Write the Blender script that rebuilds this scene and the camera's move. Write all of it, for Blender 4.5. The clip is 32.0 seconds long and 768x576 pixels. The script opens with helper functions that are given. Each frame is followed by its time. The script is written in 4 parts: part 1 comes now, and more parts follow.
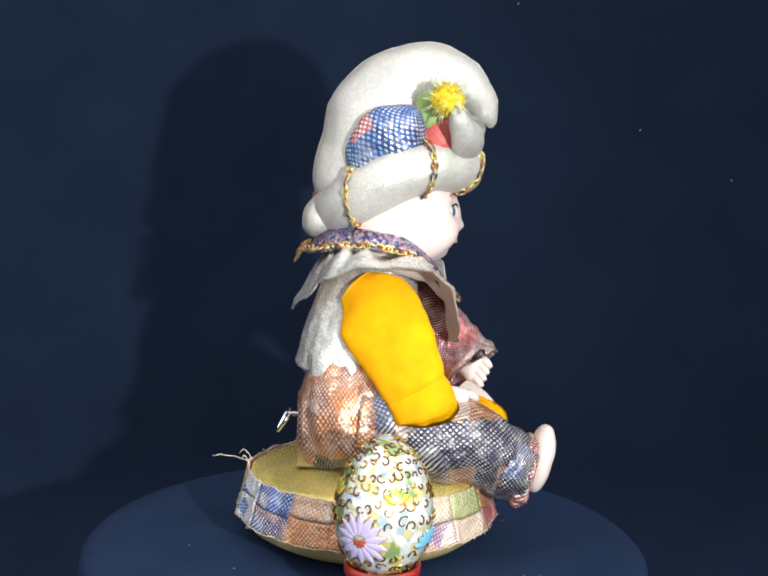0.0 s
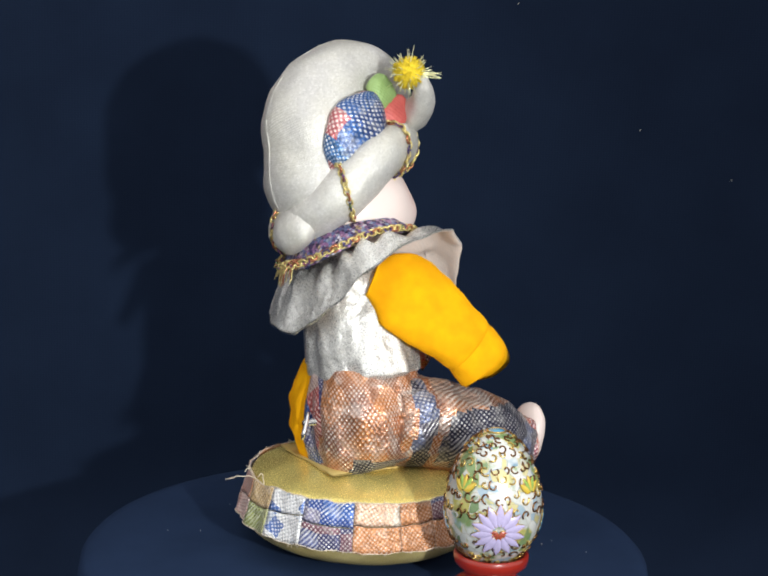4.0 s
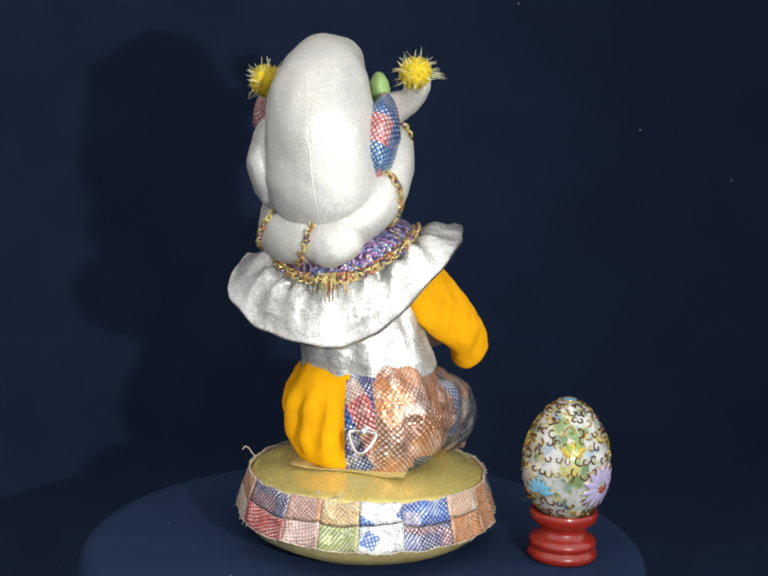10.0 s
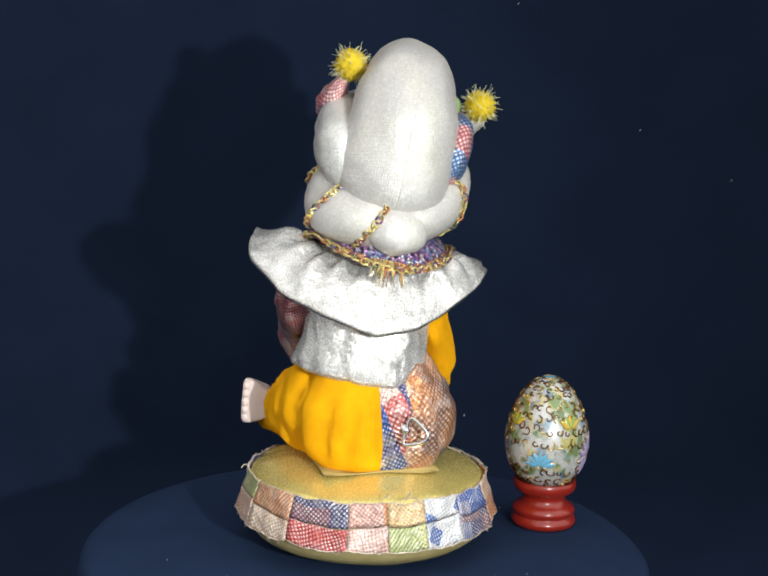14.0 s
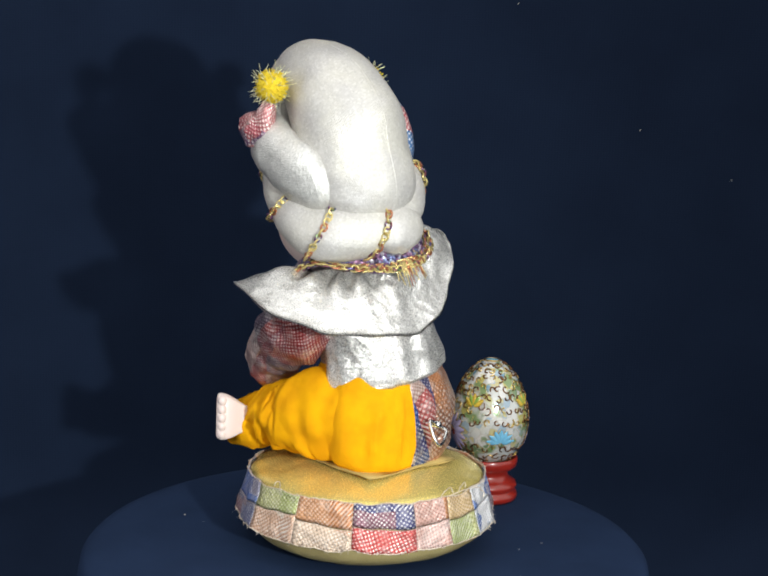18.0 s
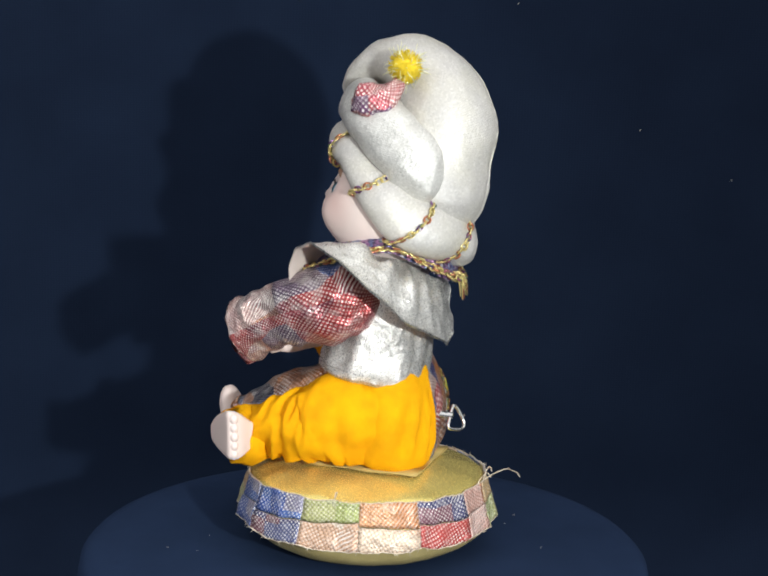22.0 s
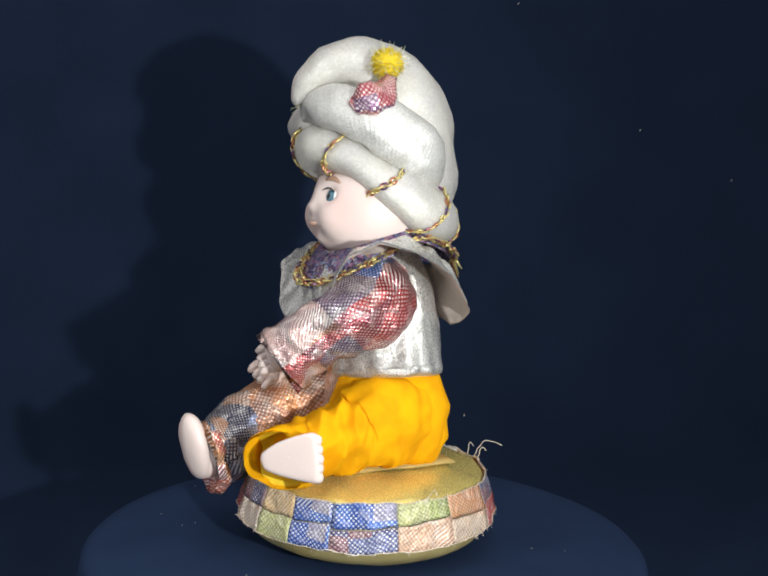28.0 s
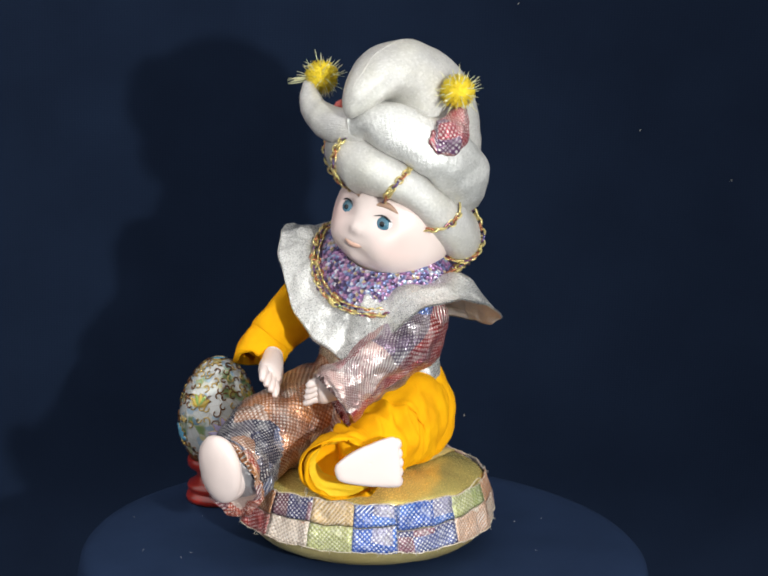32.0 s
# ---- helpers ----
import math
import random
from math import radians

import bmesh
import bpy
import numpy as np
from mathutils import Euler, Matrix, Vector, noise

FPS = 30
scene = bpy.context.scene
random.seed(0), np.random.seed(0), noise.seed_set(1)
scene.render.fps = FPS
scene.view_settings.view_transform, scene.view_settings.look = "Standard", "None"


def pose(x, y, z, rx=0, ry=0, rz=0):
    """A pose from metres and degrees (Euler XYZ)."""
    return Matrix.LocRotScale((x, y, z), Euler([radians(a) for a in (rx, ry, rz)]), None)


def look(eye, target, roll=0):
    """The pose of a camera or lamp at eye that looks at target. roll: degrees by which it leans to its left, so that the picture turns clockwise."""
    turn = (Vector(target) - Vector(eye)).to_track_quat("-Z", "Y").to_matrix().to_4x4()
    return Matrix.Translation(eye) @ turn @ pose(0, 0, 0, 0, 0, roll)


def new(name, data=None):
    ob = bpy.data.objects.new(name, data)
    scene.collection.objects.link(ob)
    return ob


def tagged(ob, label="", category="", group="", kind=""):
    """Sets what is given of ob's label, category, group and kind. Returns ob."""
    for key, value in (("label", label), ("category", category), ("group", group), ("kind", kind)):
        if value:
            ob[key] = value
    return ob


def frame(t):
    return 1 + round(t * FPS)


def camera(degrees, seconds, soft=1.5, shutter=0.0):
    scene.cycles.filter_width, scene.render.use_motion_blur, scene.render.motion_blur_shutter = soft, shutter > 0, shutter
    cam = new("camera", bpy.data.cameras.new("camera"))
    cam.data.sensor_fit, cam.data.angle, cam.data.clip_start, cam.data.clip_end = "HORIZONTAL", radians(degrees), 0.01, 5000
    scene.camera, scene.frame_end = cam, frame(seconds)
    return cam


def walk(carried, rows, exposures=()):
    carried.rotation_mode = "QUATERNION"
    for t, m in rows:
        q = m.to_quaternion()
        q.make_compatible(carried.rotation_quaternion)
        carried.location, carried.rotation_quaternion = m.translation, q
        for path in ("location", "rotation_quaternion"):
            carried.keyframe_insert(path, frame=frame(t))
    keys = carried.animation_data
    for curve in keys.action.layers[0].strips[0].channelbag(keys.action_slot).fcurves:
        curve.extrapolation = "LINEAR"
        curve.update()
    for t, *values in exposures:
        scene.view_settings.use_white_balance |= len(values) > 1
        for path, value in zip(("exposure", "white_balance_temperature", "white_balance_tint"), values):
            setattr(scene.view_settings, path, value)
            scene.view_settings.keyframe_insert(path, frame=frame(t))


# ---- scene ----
from mathutils.bvhtree import BVHTree


TAU = 2 * math.pi
SECONDS = 32.0

# ---- camera: it stands still before the turntable ----
cam = camera(34.05, SECONDS, soft=2.0)
EYE = Vector((0.0, -0.6256, 0.2239))
YAW, TILT = radians(0.530), radians(8.426)
AIM = EYE + Vector((math.sin(YAW) * math.cos(TILT), math.cos(YAW) * math.cos(TILT), -math.sin(TILT)))
EXPOSURES = [(0.0, 0.4), (1.0, 0.4), (2.0, 0.25), (3.0, 0.05), (3.5, 0.0), (32.0, 0.0)]
walk(cam, [(0.0, look(EYE, AIM, 1.718)), (SECONDS, look(EYE, AIM, 1.718))], EXPOSURES)

# the turn of the table, in degrees
def turn_at(t):
    return 7.2396 * t + 0.0084 * t * (SECONDS - t)


# the slow circling sway of the wind-up doll's upper body about its waist
WAIST = Vector((-0.0071, 0.0020, 0.1119))
# lean to the side, lean forward, twist: cosine and sine of one, two and three times the sway's turn, in degrees
LEAN_X = (6.2728, 8.4418, -0.9522, 0.0219, -0.1301, 0.1568)
LEAN_Y = (7.6869, -7.4396, -0.0735, 0.1943, -0.0255, 0.0968)
TWIST = (-4.3350, 0.7882, 1.0299, -0.4145, -0.0548, -0.4924)


def sway_at(t):
    late = t - 16.0
    w = TAU * (t - 0.2371 * late ** 2 / 100 - 0.0729 * late ** 3 / 1000) / 6.6249
    waves = [f(k * w) for k in (1, 2, 3) for f in (math.cos, math.sin)]
    a, b, g = (sum(c * v for c, v in zip(row, waves)) for row in (LEAN_X, LEAN_Y, TWIST))
    rot = Matrix.Rotation(radians(b), 4, "Y") @ Matrix.Rotation(radians(a), 4, "X") @ Matrix.Rotation(radians(g), 4, "Z")
    return Matrix.Translation(WAIST) @ rot @ Matrix.Translation(-WAIST)


# ---- light: one small hand lamp beside the camera in a dim room ----
world = bpy.data.worlds.new("room_light")
scene.world = world
world.use_nodes = True
wn = world.node_tree
back = wn.nodes["Background"]
back.inputs["Strength"].default_value = 1.22
gaze = wn.nodes.new("ShaderNodeTexCoord")
split = wn.nodes.new("ShaderNodeSeparateXYZ")
shade = wn.nodes.new("ShaderNodeMapRange")
shade.inputs["From Min"].default_value, shade.inputs["From Max"].default_value = -0.6, 1.0
tone = wn.nodes.new("ShaderNodeValToRGB")
tone.color_ramp.elements[0].color, tone.color_ramp.elements[1].color = (0.20, 0.205, 0.22, 1), (1.15, 1.15, 1.15, 1)
wn.links.new(gaze.outputs["Generated"], split.inputs[0])
wn.links.new(split.outputs["Z"], shade.inputs["Value"])
wn.links.new(shade.outputs["Result"], tone.inputs["Fac"])
wn.links.new(tone.outputs["Color"], back.inputs["Color"])

lamp = new("hand_lamp", bpy.data.lights.new("hand_lamp", "SPOT"))
lamp.data.shadow_soft_size, lamp.data.energy = 0.011, 21.8
lamp.data.spot_size, lamp.data.spot_blend = radians(78), 1.0
lamp.data.color = (0.95, 1.0, 0.99)
lamp.matrix_world = look((0.24, -0.66, 0.225), (-0.44, 0.30, 0.10))


# ---- materials ----
def base_material(name):
    m = bpy.data.materials.new(name)
    m.use_nodes = True
    nt = m.node_tree
    return m, nt, nt.nodes["Principled BSDF"]


def node(nt, kind, **values):
    n = nt.nodes.new(kind)
    for key, value in values.items():
        n.inputs[key.replace("_", " ")].default_value = value
    return n


def coords(nt, turn=(0, 0, 0), along="Object"):
    tc = nt.nodes.new("ShaderNodeTexCoord")
    mp = nt.nodes.new("ShaderNodeMapping")
    mp.inputs["Rotation"].default_value = [radians(a) for a in turn]
    nt.links.new(tc.outputs[along], mp.inputs["Vector"])
    return mp.outputs["Vector"]


def mix_colour(nt, fac, a, b, blend="MIX"):
    n = nt.nodes.new("ShaderNodeMix")
    n.data_type, n.blend_type = "RGBA", blend
    for slot, v in ((0, fac), (6, a), (7, b)):
        if isinstance(v, (int, float)):
            n.inputs[slot].default_value = v
        elif isinstance(v, tuple):
            n.inputs[slot].default_value = (*v, 1)
        else:
            nt.links.new(v, n.inputs[slot])
    return n.outputs[2]


def maths(nt, op, a, b=0.0):
    n = nt.nodes.new("ShaderNodeMath")
    n.operation = op
    for slot, v in ((0, a), (1, b)):
        if isinstance(v, (int, float)):
            n.inputs[slot].default_value = v
        else:
            nt.links.new(v, n.inputs[slot])
    return n.outputs[0]


def ramp(nt, fac, stops, constant=False):
    n = nt.nodes.new("ShaderNodeValToRGB")
    e = n.color_ramp.elements
    while len(e) < len(stops):
        e.new(0.5)
    for el, (p, c) in zip(e, stops):
        el.position = p
        el.color = (*c, 1)
    n.color_ramp.interpolation = "CONSTANT" if constant else "LINEAR"
    nt.links.new(fac, n.inputs["Fac"])
    return n.outputs["Color"]


def noise_of(nt, vec, scale, detail=4.0, rough=0.55):
    n = node(nt, "ShaderNodeTexNoise", Scale=scale, Detail=detail, Roughness=rough)
    nt.links.new(vec, n.inputs["Vector"])
    return n.outputs["Fac"]


def weave_of(nt, vec, per_metre):
    """Crossing threads, 0 to 1, along the cloth's own two directions."""
    sep = nt.nodes.new("ShaderNodeSeparateXYZ")
    nt.links.new(vec, sep.inputs[0])
    waves = [maths(nt, "SINE", maths(nt, "MULTIPLY", sep.outputs[i], per_metre * TAU)) for i in range(2)]
    return maths(nt, "ADD", maths(nt, "MULTIPLY", maths(nt, "ADD", waves[0], waves[1]), 0.25), 0.5)


def relief(nt, bsdf, height, strength, distance=0.001):
    b = node(nt, "ShaderNodeBump", Strength=strength, Distance=distance)
    nt.links.new(height, b.inputs["Height"])
    nt.links.new(b.outputs["Normal"], bsdf.inputs["Normal"])


def cloth(name, colour, dark, metallic=0.0, rough=0.6, threads=700, bump=0.25, sheen=0.0, turn=(0, 0, 0), blotch=90, spec=0.5, crush=0.0, spark=0.0, fibre=0.0, soft=190, rib=0.0, crease=0.0, grain=0.3):
    """Woven cloth. crush: soft dents; crease: sharp foil creases; spark: thread glints painted into the colour; rib:
    fine cross ribs.
    """
    m, nt, p = base_material(name)
    v, w = coords(nt, turn), coords(nt, (0, 0, turn[2]), "UV")
    big, fine = noise_of(nt, v, blotch), noise_of(nt, v, 1500, 2)
    weave = weave_of(nt, w, threads)
    col = mix_colour(nt, ramp(nt, big, [(0.35, (0, 0, 0)), (0.65, (1, 1, 1))]), dark, colour)
    col = mix_colour(nt, maths(nt, "MULTIPLY", weave, 0.16), col, tuple(c * 0.62 for c in colour))
    # sparkle put into the base colour: random near-white glints and dark flecks
    if spark:
        vor = node(nt, "ShaderNodeTexVoronoi", Scale=1100.0)
        nt.links.new(v, vor.inputs["Vector"])
        sep = nt.nodes.new("ShaderNodeSeparateColor")
        nt.links.new(vor.outputs["Color"], sep.inputs[0])
        glint = ramp(nt, sep.outputs[0], [(0.55, (0, 0, 0)), (0.95, (1, 1, 1))])
        col = mix_colour(nt, maths(nt, "MULTIPLY", glint, spark), col, (0.95, 0.93, 0.9))
        low = ramp(nt, sep.outputs[1], [(0.6, (0, 0, 0)), (0.95, (1, 1, 1))])
        col = mix_colour(nt, maths(nt, "MULTIPLY", low, spark * 0.8), col, tuple(c * 0.5 for c in dark))
    nt.links.new(col, p.inputs["Base Color"])
    p.inputs["Metallic"].default_value = metallic
    p.inputs["Specular IOR Level"].default_value = spec
    nt.links.new(maths(nt, "ADD", maths(nt, "MULTIPLY", fine, grain), rough - grain / 2), p.inputs["Roughness"])
    if sheen:
        p.inputs["Sheen Weight"].default_value = sheen
        p.inputs["Sheen Roughness"].default_value = 0.4
        p.inputs["Sheen Tint"].default_value = (*colour, 1)
    height = maths(nt, "ADD", weave, maths(nt, "MULTIPLY", fine, 0.8))
    if fibre:
        strand = nt.nodes.new("ShaderNodeMapping")
        strand.inputs["Scale"].default_value = (2600, 330, 1)
        nt.links.new(w, strand.inputs["Vector"])
        threads_run = noise_of(nt, strand.outputs["Vector"], 1.0, 3)
        height = maths(nt, "ADD", maths(nt, "MULTIPLY", height, 0.35), maths(nt, "MULTIPLY", threads_run, fibre))
        col = mix_colour(nt, ramp(nt, threads_run, [(0.30, (0.08, 0.08, 0.08)), (0.48, (0, 0, 0))]), col, tuple(c * 0.7 for c in dark))
        nt.links.new(col, p.inputs["Base Color"])
    if crush:
        fold = noise_of(nt, v, soft, 3, 0.6)
        height = maths(nt, "ADD", height, maths(nt, "MULTIPLY", fold, crush))
    if rib:
        run = nt.nodes.new("ShaderNodeSeparateXYZ")
        nt.links.new(w, run.inputs[0])
        bend = maths(nt, "MULTIPLY", noise_of(nt, v, 60, 2), 9.0)
        height = maths(nt, "ADD", height, maths(nt, "MULTIPLY", maths(nt, "SINE", maths(nt, "ADD", maths(nt, "MULTIPLY", run.outputs[1], TAU / 0.0016), bend)), rib))
    if crease:
        height = maths(nt, "ADD", height, maths(nt, "MULTIPLY", crumple(nt, v, 75), crease))
    relief(nt, p, height, bump, 0.0006)
    return m


def crumple(nt, vec, scale):
    """Sharp ridges between flat facets, as in creased foil cloth."""
    ridge = maths(nt, "ABSOLUTE", maths(nt, "SUBTRACT", noise_of(nt, vec, scale, 3, 0.5), 0.5))
    return maths(nt, "MULTIPLY", maths(nt, "SUBTRACT", 0.25, ridge), 4.0)


def patchwork(name, stops, cell=0.018, metallic=0.28, rough=0.43, pitch=0.0017, turn=0, silver=0.95, lines=0.06, plaid=0.0, foil=0.26):
    """Metallic checked cloth: coloured fields under a fine net of silvery dots or stripes. plaid: dark stripes across;
    foil: pale highlights painted into the colour.
    """
    m, nt, p = base_material(name)
    uv = coords(nt, (0, 0, turn), "UV")
    warp = nt.nodes.new("ShaderNodeTexNoise")
    warp.inputs["Scale"].default_value = 60
    nt.links.new(uv, warp.inputs["Vector"])

    def bent(vec, amount):
        n = nt.nodes.new("ShaderNodeVectorMath")
        n.operation = "MULTIPLY_ADD"
        nt.links.new(warp.outputs["Color"], n.inputs[0])
        n.inputs[1].default_value = (amount, amount, 0.0)
        nt.links.new(vec, n.inputs[2])
        return n.outputs[0]
    info = nt.nodes.new("ShaderNodeObjectInfo")
    snap = nt.nodes.new("ShaderNodeVectorMath")
    snap.operation = "SNAP"
    nt.links.new(bent(uv, 0.007), snap.inputs[0])
    snap.inputs[1].default_value = (cell, cell, 1)
    shift = nt.nodes.new("ShaderNodeVectorMath")
    shift.operation = "ADD"
    nt.links.new(snap.outputs[0], shift.inputs[0])
    nt.links.new(info.outputs["Random"], shift.inputs[1])
    rnd = nt.nodes.new("ShaderNodeTexWhiteNoise")
    rnd.noise_dimensions = "3D"
    nt.links.new(shift.outputs[0], rnd.inputs["Vector"])
    sep = nt.nodes.new("ShaderNodeSeparateColor")
    nt.links.new(rnd.outputs["Color"], sep.inputs[0])
    col = ramp(nt, sep.outputs[0], stops, True)
    xy = nt.nodes.new("ShaderNodeSeparateXYZ")
    nt.links.new(bent(coords(nt, (0, 0, turn + 38), "UV"), 0.0035), xy.inputs[0])

    def wave(i, step):
        return maths(nt, "ADD", maths(nt, "MULTIPLY", maths(nt, "SINE", maths(nt, "MULTIPLY", xy.outputs[i], TAU / step)), 0.5), 0.5)
    if plaid:
        for i, step in ((0, 0.021), (1, 0.027)):
            stripe = ramp(nt, wave(i, step), [(0.70, (0, 0, 0)), (0.76, (1, 1, 1))])
            col = mix_colour(nt, maths(nt, "MULTIPLY", stripe, plaid), col, (0.035, 0.035, 0.075))
    wx, wy = wave(0, pitch), wave(1, pitch)
    dots = ramp(nt, maths(nt, "MULTIPLY", wx, wy), [(0.25, (0, 0, 0)), (0.50, (1, 1, 1))])
    bars = ramp(nt, wx, [(0.4, (0, 0, 0)), (0.75, (1, 1, 1))])
    which = ramp(nt, sep.outputs[1], [(0, (0, 0, 0)), (1 - lines, (1, 1, 1))], True)
    lit = mix_colour(nt, which, dots, bars)
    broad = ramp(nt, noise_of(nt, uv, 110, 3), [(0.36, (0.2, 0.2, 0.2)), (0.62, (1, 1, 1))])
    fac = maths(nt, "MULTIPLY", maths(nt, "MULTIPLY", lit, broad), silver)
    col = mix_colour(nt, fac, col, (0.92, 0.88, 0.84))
    # highlights of crumpled lame, painted on as random pale blotches
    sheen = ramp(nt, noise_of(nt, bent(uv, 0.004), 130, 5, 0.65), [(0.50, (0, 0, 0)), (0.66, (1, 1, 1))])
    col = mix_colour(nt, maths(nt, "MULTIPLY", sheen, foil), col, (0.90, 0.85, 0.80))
    dim = ramp(nt, maths(nt, "ADD", wx, wy), [(0.1, (1, 1, 1)), (0.6, (0, 0, 0))])
    col = mix_colour(nt, maths(nt, "MULTIPLY", dim, 0.5), col, (0.03, 0.025, 0.035))
    nt.links.new(col, p.inputs["Base Color"])
    p.inputs["Metallic"].default_value = metallic
    p.inputs["Roughness"].default_value = rough
    folds = maths(nt, "ADD", maths(nt, "MULTIPLY", noise_of(nt, coords(nt), 140, 4, 0.6), 6.5), maths(nt, "MULTIPLY", crumple(nt, coords(nt), 60), 1.0))
    relief(nt, p, maths(nt, "ADD", lit, folds), 0.6, 0.0007)
    return m


def plain(name, colour, rough=0.5, metallic=0.0, vary=0.15, scale=200, bump=0.1, coat=0.0):
    m, nt, p = base_material(name)
    v = coords(nt)
    n = noise_of(nt, v, scale)
    col = mix_colour(nt, n, tuple(c * (1 - vary) for c in colour), tuple(min(1, c * (1 + vary)) for c in colour))
    nt.links.new(col, p.inputs["Base Color"])
    p.inputs["Roughness"].default_value = rough
    p.inputs["Metallic"].default_value = metallic
    p.inputs["Coat Weight"].default_value = coat
    p.inputs["Coat Roughness"].default_value = 0.08
    relief(nt, p, noise_of(nt, v, scale * 6, 2), bump, 0.0005)
    return m


def glitter(name, stops, scale=900, metallic=0.7, rough=0.3):
    m, nt, p = base_material(name)
    v = coords(nt)
    vor = node(nt, "ShaderNodeTexVoronoi", Scale=scale)
    nt.links.new(v, vor.inputs["Vector"])
    sep = nt.nodes.new("ShaderNodeSeparateColor")
    nt.links.new(vor.outputs["Color"], sep.inputs[0])
    nt.links.new(ramp(nt, sep.outputs[1], stops, True), p.inputs["Base Color"])
    p.inputs["Metallic"].default_value = metallic
    p.inputs["Roughness"].default_value = rough
    relief(nt, p, vor.outputs["Distance"], 0.9, 0.001)
    return m


NAVY = cloth("navy_cloth", (0.0102, 0.0181, 0.0392), (0.0084, 0.0149, 0.0327), rough=0.95, threads=450, bump=0.07, blotch=14, spec=0.05)
NAVY_TOP = cloth("navy_table_cloth", (0.0168, 0.0312, 0.0715), (0.0138, 0.0260, 0.060), rough=0.95, threads=450, bump=0.3, blotch=30, spec=0.06)
DARK = plain("dark_room_paint", (0.03, 0.03, 0.034), 0.8)
WHITE_LAME = cloth("ivory_lame", (0.625, 0.596, 0.530), (0.560, 0.536, 0.515), 0.30, 0.42, 1900, 0.5, turn=(8, 4, 12), blotch=45, crush=1.8, spark=0.20, fibre=0.9, soft=60, rib=0.05, crease=0.4)
SILVER_LAME = cloth("silver_lame", (0.80, 0.785, 0.75), (0.60, 0.585, 0.55), 0.68, 0.29, 1900, 0.55, turn=(20, 10, 30), blotch=95, crush=4.2, spark=0.26, fibre=0.6, soft=55, rib=0.06, crease=2.0)
WRAP_LAME = cloth("ribbed_silver_lame", (0.715, 0.70, 0.665), (0.63, 0.615, 0.58), 0.46, 0.40, 1900, 0.5, turn=(20, 10, 30), crush=2.4, spark=0.32, fibre=0.9, soft=60, rib=0.09, crease=0.8)
LINING = cloth("pale_lining", (0.70, 0.60, 0.54), (0.64, 0.54, 0.48), 0.0, 0.75, 600, 0.2)
VELVET = cloth("yellow_velvet", (0.87, 0.41, 0.003), (0.75, 0.325, 0.003), 0.0, 0.85, 2200, 0.25, sheen=0.45, blotch=75, spec=0.10, crush=1.6, soft=75)
LEMON = cloth("lemon_satin", (0.80, 0.56, 0.02), (0.70, 0.46, 0.015), 0.0, 0.55, 1200, 0.2)
SKIN = plain("porcelain", (0.73, 0.60, 0.555), 0.38, 0.0, 0.05, 60, 0.03)
SATIN = cloth("gold_satin", (0.78, 0.635, 0.205), (0.70, 0.565, 0.175), 0.5, 0.27, 1200, 0.07, blotch=60, crush=17.0, soft=40, crease=2.5, grain=0.06)
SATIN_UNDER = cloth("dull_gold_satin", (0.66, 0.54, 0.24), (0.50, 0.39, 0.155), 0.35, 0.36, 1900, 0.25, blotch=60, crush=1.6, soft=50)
GOLD = plain("gold_thread", (0.80, 0.63, 0.27), 0.33, 0.85, 0.35, 900, 0.5)
GOLD_RED = plain("copper_thread", (0.55, 0.22, 0.12), 0.3, 0.9, 0.3, 900, 0.5)


def blushed(name, base, pink, spots, size):
    """Painted porcelain with a soft blush at given spots."""
    m, nt, p = base_material(name)
    tc = nt.nodes.new("ShaderNodeTexCoord")
    total = 0.0
    for spot in spots:
        d = nt.nodes.new("ShaderNodeVectorMath")
        d.operation = "DISTANCE"
        nt.links.new(tc.outputs["Object"], d.inputs[0])
        d.inputs[1].default_value = spot
        k = nt.nodes.new("ShaderNodeMapRange")
        k.inputs["From Min"].default_value, k.inputs["From Max"].default_value = size, 0.0
        nt.links.new(d.outputs["Value"], k.inputs["Value"])
        total = maths(nt, "ADD", k.outputs["Result"], total)
    grain = noise_of(nt, tc.outputs["Object"], 70)
    col = mix_colour(nt, maths(nt, "MULTIPLY", total, 0.65), mix_colour(nt, grain, tuple(c * 0.96 for c in base), base), pink)
    nt.links.new(col, p.inputs["Base Color"])
    p.inputs["Roughness"].default_value = 0.36
    relief(nt, p, grain, 0.04, 0.0006)
    return m


FACE = blushed("painted_face", (0.735, 0.605, 0.560), (0.71, 0.455, 0.41), [(0.025, 0.031, 0.170), (0.029, -0.006, 0.176)], 0.016)
STEEL = plain("steel_wire", (0.75, 0.75, 0.74), 0.22, 1.0, 0.05)
RED_WOOD = plain("red_lacquer", (0.27, 0.016, 0.008), 0.3, 0.0, 0.2, 90, 0.05, coat=0.6)
YARN = plain("yellow_wool", (0.86, 0.62, 0.03), 0.9, 0.0, 0.2, 700, 0.9)
TINSEL = plain("tinsel", (0.86, 0.82, 0.50), 0.35, 0.6, 0.2)
CREAM_EDGE = plain("cream_braid", (0.72, 0.62, 0.5), 0.6, 0.2, 0.3, 800, 0.6)
SEAT_CARD = cloth("gold_felt", (0.52, 0.37, 0.12), (0.42, 0.30, 0.095), 0.0, 0.7)
EYE_WHITE = plain("eye_white", (0.8, 0.8, 0.8), 0.15, 0, 0.02, coat=0.5)
EYE_BLUE = plain("eye_blue", (0.06, 0.155, 0.215), 0.15, 0, 0.3, 900, coat=0.5)
